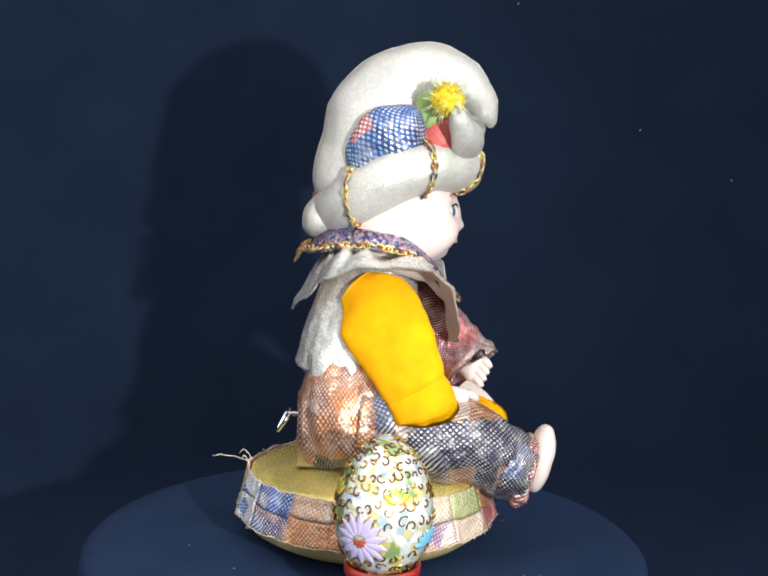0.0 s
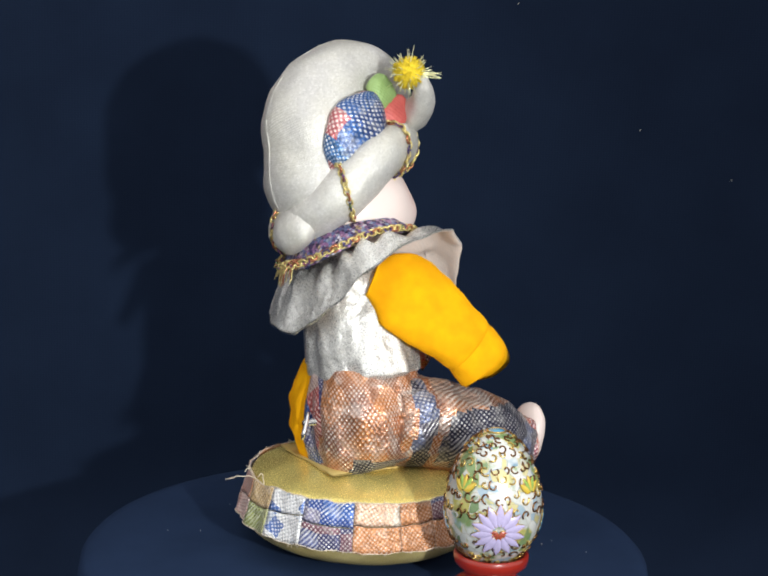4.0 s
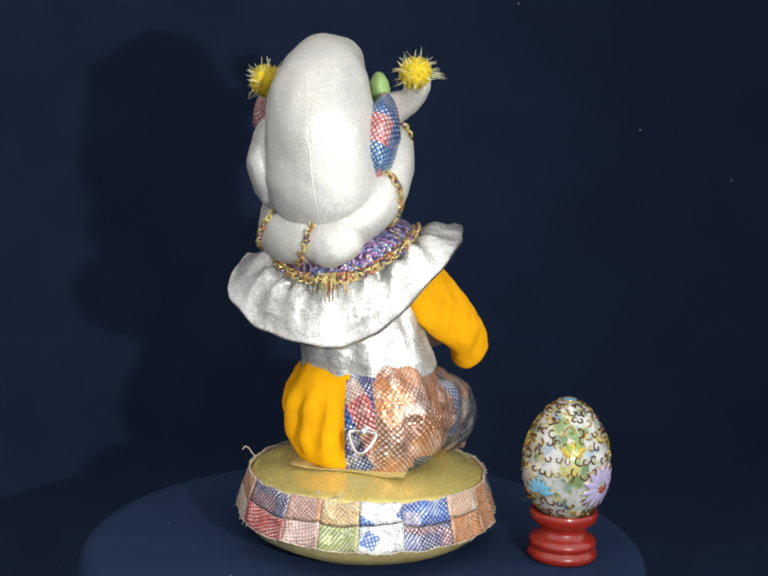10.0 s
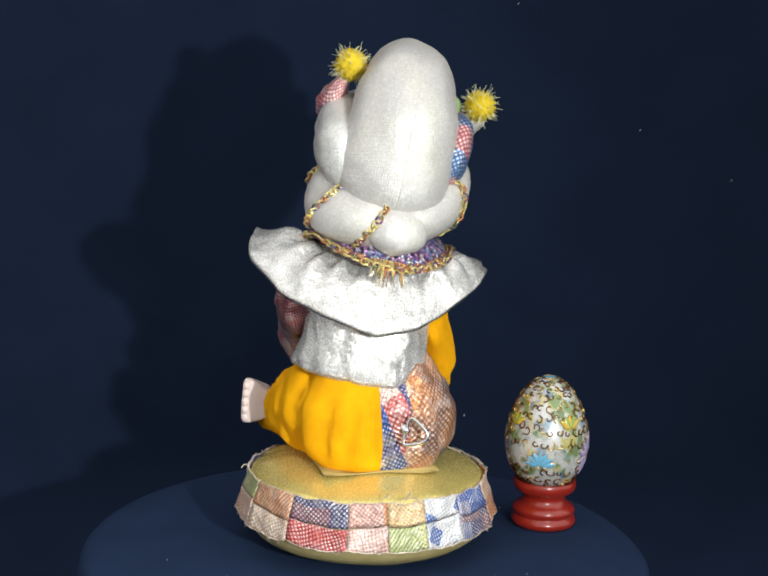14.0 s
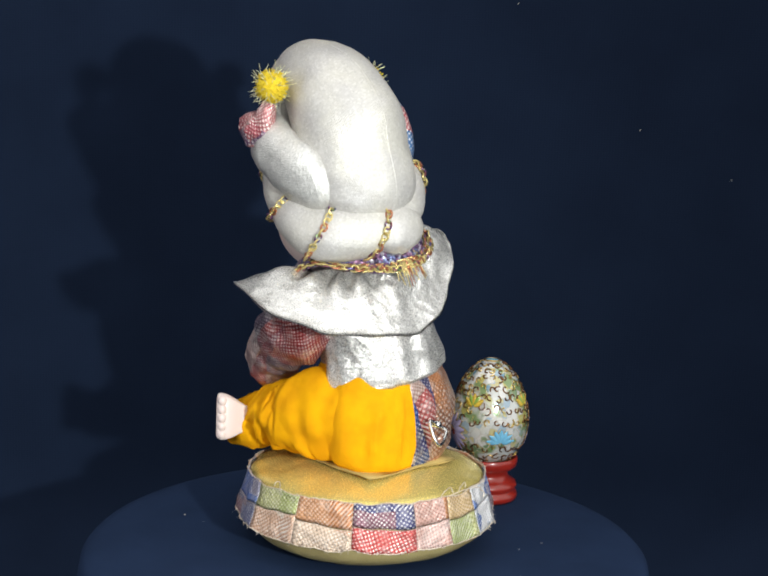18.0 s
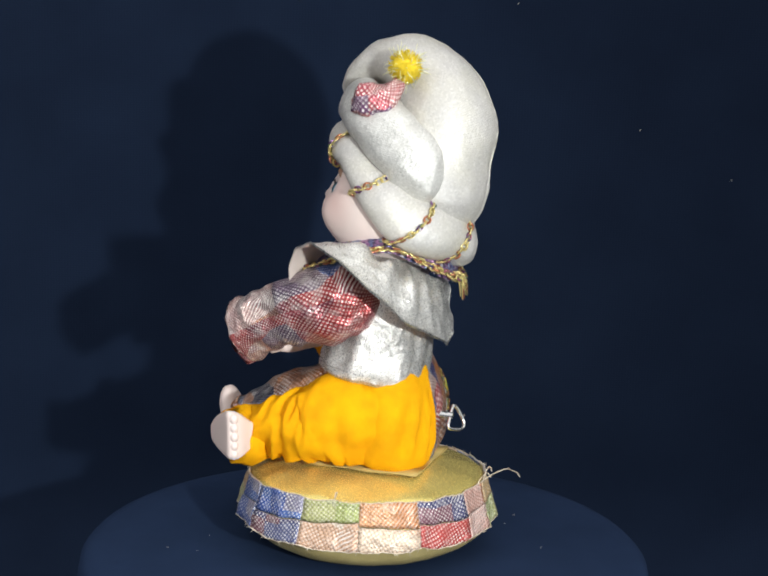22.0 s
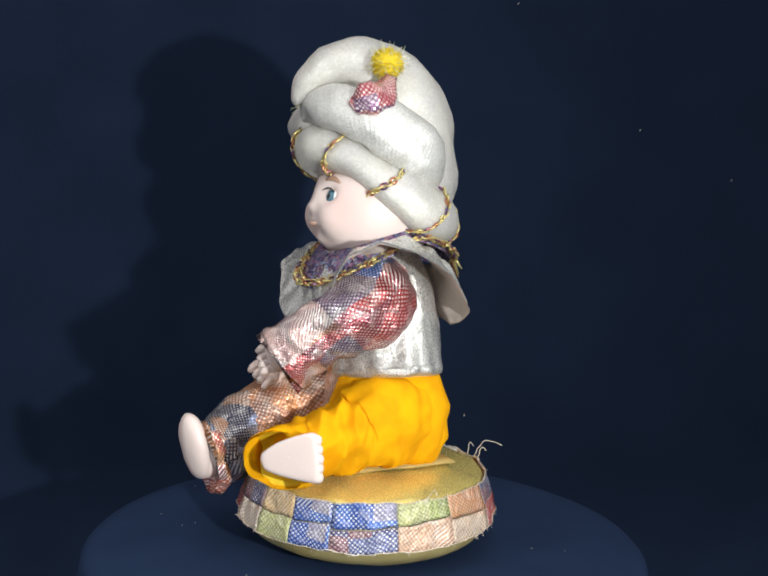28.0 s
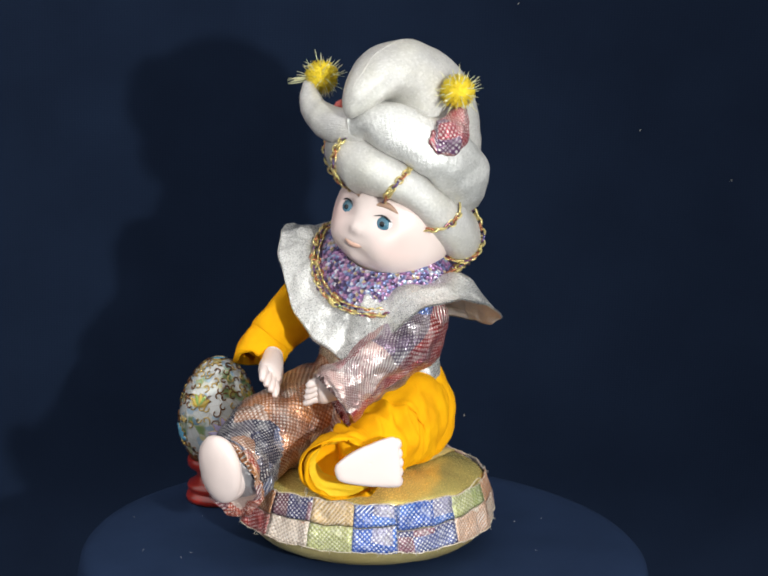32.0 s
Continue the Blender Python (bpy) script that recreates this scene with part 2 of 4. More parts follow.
EYE_DARK = plain("eye_black", (0.008, 0.008, 0.01), 0.12, coat=0.5)
BROW = plain("painted_brow", (0.38, 0.23, 0.155), 0.6, 0.0, 0.3, 500)
LIP = plain("painted_lip", (0.62, 0.38, 0.29), 0.45)
BEAD = glitter("purple_bead", [(0, (0.20, 0.09, 0.22)), (0.4, (0.12, 0.10, 0.24)), (0.7, (0.32, 0.12, 0.14)), (0.9, (0.16, 0.24, 0.10))], 500)
BRAID = glitter("purple_glitter_braid", [(0, (0.07, 0.045, 0.12)), (0.20, (0.26, 0.13, 0.27)), (0.38, (0.13, 0.15, 0.30)), (0.54, (0.36, 0.20, 0.32)),
                                         (0.66, (0.28, 0.33, 0.46)), (0.78, (0.42, 0.32, 0.20)), (0.84, (0.52, 0.48, 0.55)), (0.93, (0.05, 0.035, 0.07))], 620, 0.5, 0.36)
ORANGE, BLUE, RED = (0.58, 0.24, 0.09), (0.03, 0.09, 0.36), (0.50, 0.06, 0.05)
GREEN, CREAM, INK, PINK = (0.36, 0.40, 0.13), (0.70, 0.52, 0.38), (0.03, 0.03, 0.06), (0.56, 0.31, 0.25)
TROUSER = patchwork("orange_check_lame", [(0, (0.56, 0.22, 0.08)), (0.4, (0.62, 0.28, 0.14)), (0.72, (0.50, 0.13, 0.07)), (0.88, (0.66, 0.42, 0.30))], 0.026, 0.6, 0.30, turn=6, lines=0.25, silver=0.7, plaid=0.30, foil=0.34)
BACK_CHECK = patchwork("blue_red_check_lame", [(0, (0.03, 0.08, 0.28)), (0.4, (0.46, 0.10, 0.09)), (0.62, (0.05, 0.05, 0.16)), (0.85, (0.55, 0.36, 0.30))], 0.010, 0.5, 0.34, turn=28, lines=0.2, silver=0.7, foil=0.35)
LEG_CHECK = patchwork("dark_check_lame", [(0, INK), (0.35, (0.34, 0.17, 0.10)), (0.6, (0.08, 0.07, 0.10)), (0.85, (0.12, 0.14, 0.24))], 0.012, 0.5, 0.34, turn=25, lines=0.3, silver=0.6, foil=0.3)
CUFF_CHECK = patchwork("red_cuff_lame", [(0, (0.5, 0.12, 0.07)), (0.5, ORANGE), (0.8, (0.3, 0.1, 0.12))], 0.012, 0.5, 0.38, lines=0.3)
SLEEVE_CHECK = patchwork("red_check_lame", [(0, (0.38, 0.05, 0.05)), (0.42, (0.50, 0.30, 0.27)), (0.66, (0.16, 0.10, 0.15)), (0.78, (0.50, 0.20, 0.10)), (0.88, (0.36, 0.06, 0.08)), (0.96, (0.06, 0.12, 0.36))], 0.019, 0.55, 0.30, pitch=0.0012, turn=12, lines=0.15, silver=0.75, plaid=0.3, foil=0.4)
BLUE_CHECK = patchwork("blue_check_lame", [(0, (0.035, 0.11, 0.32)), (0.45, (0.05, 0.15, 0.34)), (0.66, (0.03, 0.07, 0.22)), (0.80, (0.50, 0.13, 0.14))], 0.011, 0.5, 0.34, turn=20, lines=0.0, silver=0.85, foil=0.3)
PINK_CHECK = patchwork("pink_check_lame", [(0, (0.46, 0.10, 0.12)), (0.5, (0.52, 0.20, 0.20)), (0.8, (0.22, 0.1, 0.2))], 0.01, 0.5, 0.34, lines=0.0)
GREEN_SATIN = cloth("green_satin", (0.30, 0.44, 0.16), (0.24, 0.36, 0.12), 0.1, 0.5)
RED_SATIN = cloth("red_satin", (0.56, 0.11, 0.09), (0.46, 0.08, 0.07), 0.1, 0.5)
PATCHES = {
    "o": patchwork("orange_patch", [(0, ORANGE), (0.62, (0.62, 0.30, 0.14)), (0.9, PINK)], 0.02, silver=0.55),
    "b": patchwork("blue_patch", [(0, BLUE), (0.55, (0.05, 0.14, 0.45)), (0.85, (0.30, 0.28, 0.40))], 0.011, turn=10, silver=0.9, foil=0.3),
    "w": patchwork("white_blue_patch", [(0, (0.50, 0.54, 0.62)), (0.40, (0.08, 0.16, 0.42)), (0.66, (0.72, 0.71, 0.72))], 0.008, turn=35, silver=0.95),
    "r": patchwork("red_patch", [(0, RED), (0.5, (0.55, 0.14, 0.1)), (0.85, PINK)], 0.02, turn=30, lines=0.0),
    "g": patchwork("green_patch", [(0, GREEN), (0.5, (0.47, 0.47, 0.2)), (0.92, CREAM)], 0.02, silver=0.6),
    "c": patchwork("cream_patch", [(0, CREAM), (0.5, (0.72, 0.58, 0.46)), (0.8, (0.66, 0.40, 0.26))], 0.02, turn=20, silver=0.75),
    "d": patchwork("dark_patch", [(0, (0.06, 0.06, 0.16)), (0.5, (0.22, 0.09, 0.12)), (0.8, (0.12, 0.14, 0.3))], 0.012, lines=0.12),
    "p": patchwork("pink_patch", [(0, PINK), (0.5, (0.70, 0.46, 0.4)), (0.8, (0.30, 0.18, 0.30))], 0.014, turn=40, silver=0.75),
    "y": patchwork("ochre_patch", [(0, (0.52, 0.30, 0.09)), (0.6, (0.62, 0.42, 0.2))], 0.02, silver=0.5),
}


# ---- mesh tools ----
def mesh_object(name, bm, mats, parent=None, label=""):
    me = bpy.data.meshes.new(name)
    bm.to_mesh(me)
    bm.free()
    for m in mats:
        me.materials.append(m)
    for poly in me.polygons:
        poly.use_smooth = True
    ob = new(name, me)
    if parent is not None:
        ob.parent = parent
    if label:
        ob["label"] = label
    return ob


def part(name, bm, material, parent, label=""):
    return mesh_object(name, bm, material if isinstance(material, (list, tuple)) else [material], parent, label)


def spline(pts, n):
    """n points along a Catmull-Rom curve through rows of any width."""
    p = np.array(pts, float)
    p = np.vstack([2 * p[0] - p[1], p, 2 * p[-1] - p[-2]])
    out = []
    for s in np.linspace(0, len(pts) - 1, n):
        i = min(int(s), len(pts) - 2)
        u = s - i
        a, b, c, d = p[i:i + 4]
        out.append(0.5 * (2 * b + (c - a) * u + (2 * a - 5 * b + 4 * c - d) * u * u + (3 * b - a - 3 * c + d) * u ** 3))
    return np.array(out)


def grid(bm, f, nu, nv, mat=0, wrap_u=False, wrap_v=False, cap=False):
    """A surface f(u, v) with u, v from 0 to 1; its UV runs in metres along the cloth."""
    uv = bm.loops.layers.uv.verify()
    rows = []
    for j in range(nv if wrap_v else nv + 1):
        rows.append([bm.verts.new(f(i / nu, j / nv)) for i in range(nu if wrap_u else nu + 1)])
    cu, cv = len(rows[0]), len(rows)
    wide = np.mean([sum((r[(i + 1) % cu].co - r[i].co).length for i in range(nu)) for r in rows]) if cu > 1 else 1
    tall = np.mean([sum((rows[(j + 1) % cv][i].co - rows[j][i].co).length for j in range(nv)) for i in range(0, cu, max(1, cu // 6))])
    for j in range(cv if wrap_v else cv - 1):
        for i in range(cu if wrap_u else cu - 1):
            face = bm.faces.new((rows[j][i], rows[j][(i + 1) % cu], rows[(j + 1) % cv][(i + 1) % cu], rows[(j + 1) % cv][i]))
            face.material_index = mat
            for loop, (a, b) in zip(face.loops, ((i, j), (i + 1, j), (i + 1, j + 1), (i, j + 1))):
                loop[uv].uv = (a / nu * wide, b / nv * tall)
    if cap:
        for row in (rows[0], rows[-1]):
            bm.faces.new(row).material_index = mat
    return rows


def wrinkle(p, amp, freq, seed=0.0):
    return amp * (noise.noise(Vector(p) * freq + Vector((seed, seed * 1.7, 3.1))) +
                  0.5 * noise.noise(Vector(p) * freq * 2.3 + Vector((seed, 9.2, seed))))


def sweep(bm, rows, mat=0, side=(0, 1, 0), n=28, m=40, amp=0.0, freq=120.0, seed=0.0, cap=True, gather=0.0, folds=9, rings=0.0, ringcount=7, square=2.0):
    """A stuffed tube along rows of (x, y, z, half height, half width); side is its width's direction."""
    q = spline(rows, m)
    tang = np.gradient(q[:, :3], axis=0)
    frames = []
    for t in tang:
        t = Vector(t).normalized()
        s = Vector(side)
        s = (s - t * s.dot(t)).normalized()
        up = s.cross(t)
        if frames and up.dot(frames[-1][1]) < 0:
            up = -up
        frames.append((s, up))

    def f(u, v):
        j = min(int(round(v * (m - 1))), m - 1)
        c = Vector(q[j, :3])
        s, up = frames[j]
        a = TAU * u
        d = s * (math.cos(a) * max(q[j, 4], 1e-4)) + up * (math.sin(a) * max(q[j, 3], 1e-4))
        fold = noise.noise(Vector((math.cos(a) * folds / 4, math.sin(a) * folds / 4, v * 2.2 + seed)))
        k = 1.0 + 1.8 * gather * (fold - 0.3 * abs(fold)) * (0.55 + 0.45 * abs(2 * v - 1))
        ring = noise.noise(Vector((v * ringcount * 1.6, math.cos(a) * 0.9 + seed, math.sin(a) * 0.9)))
        k += 1.8 * rings * (ring - 0.6 * abs(ring))
        k *= (abs(math.cos(a)) ** square + abs(math.sin(a)) ** square) ** (-1.0 / square)
        p = c + d * k
        return p + d.normalized() * wrinkle(p, amp, freq, seed) if amp else p
    return grid(bm, f, n, m - 1, mat, wrap_u=True, cap=cap)


def blob(bm, centre, radii, mat=0, turn=(0, 0, 0), n=24, m=16, amp=0.0, freq=120.0, seed=0.0, power=1.0):
    rot = Euler([radians(a) for a in turn]).to_matrix()
    c = Vector(centre)

    def f(u, v):
        a, b = TAU * u, math.pi * (0.012 + 0.976 * v)
        s = math.sin(b) ** power
        d = Vector((s * math.cos(a), s * math.sin(a), -math.cos(b)))
        p = c + rot @ Vector((d.x * radii[0], d.y * radii[1], d.z * radii[2]))
        return p + (rot @ d) * wrinkle(p, amp, freq, seed) if amp else p
    return grid(bm, f, n, m, mat, wrap_u=True, cap=True)


def wire(bm, pts, r, mat=0, n=6, closed=False):
    q = [Vector(p) for p in pts]
    rings = []
    for i, p in enumerate(q):
        if closed:
            t = q[(i + 1) % len(q)] - q[i - 1]
        else:
            t = q[min(i + 1, len(q) - 1)] - q[max(i - 1, 0)]
        t = t.normalized() if t.length > 1e-9 else Vector((0, 0, 1))
        s = t.orthogonal().normalized() if not rings else None
        if s is None:
            s = last - t * last.dot(t)
            s = s.normalized() if s.length > 1e-6 else t.orthogonal().normalized()
        last = s
        up = t.cross(s)
        rr = r[i] if isinstance(r, (list, tuple)) else r
        rings.append([bm.verts.new(p + (s * math.cos(TAU * k / n) + up * math.sin(TAU * k / n)) * rr) for k in range(n)])
    for i in range(len(rings) if closed else len(rings) - 1):
        a, b = rings[i], rings[(i + 1) % len(rings)]
        for k in range(n):
            bm.faces.new((a[k], a[(k + 1) % n], b[(k + 1) % n], b[k])).material_index = mat
    if not closed:
        bm.faces.new(rings[0]).material_index = mat
        bm.faces.new(rings[-1]).material_index = mat


def chain(bm, pts, size, mats=(0,), closed=False):
    """Little links along a path, every second one turned."""
    q = [Vector(p) for p in pts]
    length = sum((b - a).length for a, b in zip(q, q[1:]))
    count = max(3, int(length / (size * 1.15)))
    even = spline([tuple(p) for p in q], count)
    for i in range(count):
        c = Vector(even[i])
        t = Vector(even[min(i + 1, count - 1)]) - Vector(even[max(i - 1, 0)])
        t = t.normalized() if t.length > 0 else Vector((0, 0, 1))
        s = t.orthogonal().normalized()
        s.rotate(Matrix.Rotation((0.5 if i % 2 else -0.4) + 1.1 * random.random(), 3, t))
        ring = [c + t * (math.cos(TAU * k / 8) * size) + s * (math.sin(TAU * k / 8) * size * 0.78) for k in range(8)]
        wire(bm, ring, size * 0.28, mats[i % len(mats)], 4, True)


def lathe(bm, profile, n=48, mat=0, centre=(0, 0, 0)):
    c = Vector(centre)
    grid(bm, lambda u, v: c + Vector((profile[int(round(v * (len(profile) - 1)))][0] * math.cos(TAU * u),
                                      profile[int(round(v * (len(profile) - 1)))][0] * math.sin(TAU * u),
                                      profile[int(round(v * (len(profile) - 1)))][1])), n, len(profile) - 1, mat, wrap_u=True, cap=True)


# ---- the setting ----
LINT = [(0.103, 0.2999, 0.6), (0.2012, 0.2077, 0.9), (0.2731, 0.1718, 1.0), (0.0749, -0.0193, 1.0)]


def drape_at(x, z):
    return 0.006 * noise.noise(Vector((x * 5, z * 1.6, 1.3))) + 0.0025 * noise.noise(Vector((x * 16 + z * 5, z * 7, 4.0)))


def make_setting():
    bm = bmesh.new()

    def cloth_fall(u, v):
        x, s = -1.6 + 3.2 * u, v
        if s < 0.25:
            y, z = -0.9 + 1.15 * s / 0.25, -0.16
        elif s < 0.35:
            a = (s - 0.25) / 0.10 * math.pi / 2
            y, z = 0.25 + 0.09 * math.sin(a), -0.07 - 0.09 * math.cos(a)
        else:
            y, z = 0.34, -0.07 + 1.4 * (s - 0.35) / 0.65
        drape = drape_at(x, z)
        return Vector((x, y + (drape if s > 0.3 else 0), z + (drape if s <= 0.3 else 0)))
    grid(bm, cloth_fall, 120, 90)
    ob = mesh_object("backdrop", bm, [NAVY])
    sol = ob.modifiers.new("thickness", "SOLIDIFY")
    sol.thickness, sol.offset = 0.003, -1
    tagged(ob, "dark navy cloth hung as a plain backdrop", "backdrop", kind="structure")
    bm = bmesh.new()
    for x, z, size in LINT:
        y = 0.34 + drape_at(x, z) - 0.0009
        wire(bm, [(x, y, z), (x + 0.0005, y - 0.0003, z + 0.0004 * size), (x + 0.0007, y, z + size * 0.001)], 0.00028, 0, 4)
    fluff = part("lint", bm, CREAM_EDGE, ob, "pale lint specks on the backdrop")
    fluff["kind"] = "stuff"
    bm = bmesh.new()
    bmesh.ops.create_cube(bm, size=1.0)
    bmesh.ops.scale(bm, vec=(6, 6, 0.05), verts=bm.verts)
    bmesh.ops.translate(bm, vec=(0, -1.5, -0.76), verts=bm.verts)
    tagged(mesh_object("floor", bm, [DARK]), "dark plain floor of the dim room", "floor", kind="structure")
    bm = bmesh.new()
    bmesh.ops.create_cube(bm, size=1.0)
    bmesh.ops.scale(bm, vec=(3.0, 1.3, 0.55), verts=bm.verts)
    bmesh.ops.translate(bm, vec=(0, -0.28, -0.4525), verts=bm.verts)
    bmesh.ops.bevel(bm, geom=bm.edges[:], offset=0.01, segments=2, affect="EDGES")
    tagged(mesh_object("table", bm, [DARK]), "dark table under the navy cloth", "table")


def make_turntable():
    root = new("turntable")
    bm = bmesh.new()
    prof = [(0.0005, 0.0), (0.03, 0.0), (0.06, 0.0), (0.09, 0.0), (0.120, 0.0), (0.1350, -0.0004), (0.1398, -0.0016), (0.1424, -0.0045),
            (0.1434, -0.010), (0.1444, -0.022), (0.145, -0.035), (0.1455, -0.05)]
    n = 96
    rings = []
    for r, z in prof:
        ring = []
        for k in range(n):
            a = TAU * k / n
            p = Vector((r * math.cos(a), r * math.sin(a), z))
            f = max(0.0, (r - 0.1) / 0.04)
            rr = r * (1 + 0.012 * f + 0.012 * f * max(0.0, math.cos(a + 1.66)) ** 3 * noise.noise(Vector((math.cos(a) * 1.5, math.sin(a) * 1.5, 0.4)))
                      + (0.012 * math.sin(14 * a + 2 * math.sin(3 * a)) * min(1, -z / 0.04) if z < -0.01 else 0))
            ring.append(bm.verts.new((rr * math.cos(a), rr * math.sin(a), z + 0.0002 * noise.noise(p * 60) * (r < 0.12))))
        rings.append(ring)
    for a, b in zip(rings, rings[1:]):
        for k in range(n):
            bm.faces.new((a[k], b[k], b[(k + 1) % n], a[(k + 1) % n]))
    part("cloth_cover", bm, NAVY_TOP, root, "navy cloth stretched over the round plate")
    bm = bmesh.new()
    lathe(bm, [(0.10, -0.158), (0.105, -0.15), (0.10, -0.14), (0.06, -0.12), (0.05, -0.08), (0.06, -0.055), (0.125, -0.04), (0.13, -0.02), (0.128, -0.006)], 64)
    part("base", bm, DARK, root, "dark turntable base")
    bm = bmesh.new()
    rng = random.Random(4)
    for i in range(16):
        r, a = 0.075 + 0.055 * rng.random(), TAU * rng.random()
        p = Vector((r * math.cos(a), r * math.sin(a), 0.0004))
        d = Vector((rng.uniform(-1, 1), rng.uniform(-1, 1), 0.1)).normalized() * rng.uniform(0.0003, 0.0012)
        wire(bm, [p, p + d * 0.5 + Vector((0, 0, 0.0002)), p + d], 0.00013, 0, 4)
    lint = part("lint", bm, CREAM_EDGE, root, "pale lint specks on the cloth")
    lint["kind"] = "stuff"
    return tagged(root, "round turntable covered with dark navy cloth", "turntable")


# ---- the cushion ----
# each patch: where it ends round the cushion (degrees), its upper and its lower cloth
PATCH_ROWS = [(14, "d", "c"), (33, "y", "g"), (51.5, "b", "b"), (80, "b", "d"), (106, "g", "c"), (132, "o", "c"), (159, "d", "r"), (176, "o", "p"),
              (193, "y", "g"), (212, "w", "w"), (235, "b", "d"), (255, "c", "o"), (270, "o", "o"), (290, "d", "o"), (311, "c", "p"), (332, "g", "c"), (353, "o", "r")]


def make_cushion():
    root = new("round_cushion")
    bm = bmesh.new()
    prof = [(0.0005, 0.0445), (0.02, 0.0445), (0.035, 0.0438), (0.047, 0.042), (0.055, 0.0395), (0.0592, 0.037), (0.0600, 0.033), (0.0598, 0.027)]
    lathe(bm, [tuple(p) for p in spline(prof, 26)], 72)
    for v in bm.verts:
        rim = min(1.0, max(0.0, (math.hypot(v.co.x, v.co.y) - 0.034) / 0.02))
        a = math.atan2(v.co.y, v.co.x)
        v.co.z += wrinkle(v.co, 0.0009, 45, 2.0) + 0.0011 * rim * noise.noise(Vector((math.cos(a) * 7, math.sin(a) * 7, 1.0)))
    part("top", bm, SATIN, root, "shiny gold satin top")
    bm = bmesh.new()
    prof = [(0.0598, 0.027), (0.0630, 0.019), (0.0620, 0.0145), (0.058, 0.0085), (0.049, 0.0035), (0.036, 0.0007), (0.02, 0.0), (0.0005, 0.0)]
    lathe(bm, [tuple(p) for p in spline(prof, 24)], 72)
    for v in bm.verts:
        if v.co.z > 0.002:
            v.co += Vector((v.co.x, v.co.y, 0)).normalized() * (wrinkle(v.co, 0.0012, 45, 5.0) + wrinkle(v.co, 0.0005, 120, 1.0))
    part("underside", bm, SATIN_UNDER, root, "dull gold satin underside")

    def skirt(a, h):
        """The puckered cloth skirt: a round it, h from 0 (hem) to 1 (upper edge)."""
        near = min(abs((a - radians(e) + math.pi) % TAU - math.pi) for e, _, _ in PATCH_ROWS)
        pucker = math.exp(-(near / 0.055) ** 2)
        flare = max(0.0, 1 - h) ** 1.3
        r = 0.0611 + 0.0048 * flare + 0.0007 * math.sin(math.pi * h) + (0.0016 * flare + 0.0005) * pucker - 0.0005
        z = 0.0158 + 0.0222 * h
        z += (1 - h) * (0.0016 * pucker - 0.0007 + 0.0015 * noise.noise(Vector((math.cos(a) * 5, math.sin(a) * 5, 2.0))))
        z += h * (0.0013 * noise.noise(Vector((math.cos(a) * 6, math.sin(a) * 6, 8.0))) + 0.0005 * noise.noise(Vector((math.cos(a) * 40, math.sin(a) * 40, 8.0))))
        z += (1 - h) * 0.0006 * noise.noise(Vector((math.cos(a) * 40, math.sin(a) * 40, 3.0)))
        p = Vector((r * math.cos(a), r * math.sin(a), z))
        return p + Vector((math.cos(a), math.sin(a), 0)) * (wrinkle(p, 0.0009, 110, 3.0) + wrinkle(p, 0.0003, 330, 6.0))

    def band(a0, a1, h0, h1, key, tilt0, tilt1):
        bm = bmesh.new()

        def f(u, v):
            a = a0 + (a1 - a0) * u
            h = (h0 + tilt0 * (2 * u - 1)) * (1 - v) + (h1 + tilt1 * (2 * u - 1)) * v
            return skirt(a, h)
        outer = grid(bm, f, 10, 7)
        inner = grid(bm, lambda u, v: f(u, v) - Vector((f(u, v).x, f(u, v).y, 0)).normalized() * 0.0008, 10, 7)
        for row_a, row_b in ((outer[0], inner[0]), (outer[-1], inner[-1])):
            for i in range(10):
                bm.faces.new((row_a[i], row_b[i], row_b[i + 1], row_a[i + 1]))
        for k in (0, 10):
            for j in range(7):
                bm.faces.new((outer[j][k], outer[j + 1][k], inner[j + 1][k], inner[j][k]))
        bmesh.ops.recalc_face_normals(bm, faces=bm.faces[:])
        part("patch", bm, PATCHES[key], root)
    rng = random.Random(11)
    for i, (end, top, low) in enumerate(PATCH_ROWS):
        a0, a1 = radians(PATCH_ROWS[i - 1][0] if i else -7), radians(end)
        mid = 0.52 + rng.uniform(-0.05, 0.05)
        t0, t1 = rng.uniform(-0.05, 0.05), rng.uniform(-0.02, 0.02)
        rng.random()
        band(a0 + 0.002, a1 - 0.002, mid + 0.012, 1.0, top, t0, t1)
        band(a0 + 0.002, a1 - 0.002, 0.0, mid - 0.012, low, t1, t0)
    for name, h in (("upper_edging", 1.0), ("lower_edging", 0.0)):
        bm = bmesh.new()
        ring = [skirt(TAU * k / 220, h) * 1.0 + Vector((0, 0, 0.0002)) for k in range(220)]
        wire(bm, ring, [0.00012 + 0.0005 * abs(noise.noise(p * 180)) for p in ring], 0, 5, True)
        fray = random.Random(5)
        for k in range(90):
            p = skirt(TAU * fray.random(), h)
            d = Vector((p.x, p.y, 0)).normalized() * 0.6 + Vector((fray.uniform(-1, 1), fray.uniform(-1, 1), fray.uniform(-1, 1) + (0.8 if h else -0.8)))
            d = d.normalized() * fray.uniform(0.0006, 0.0020)
            wire(bm, [p, p + d * 0.5 + Vector((0, 0, 0.0002)), p + d], [0.00017, 0.00014, 0.00008], 0, 3)
        part(name, bm, CREAM_EDGE, root, "frayed cream edging")
    rng = random.Random(3)
    spots = [(178, 0.019), (173, 0.006), (94, 0.006), (184, 0.004), (10, 0.005), (-24, 0.006)]
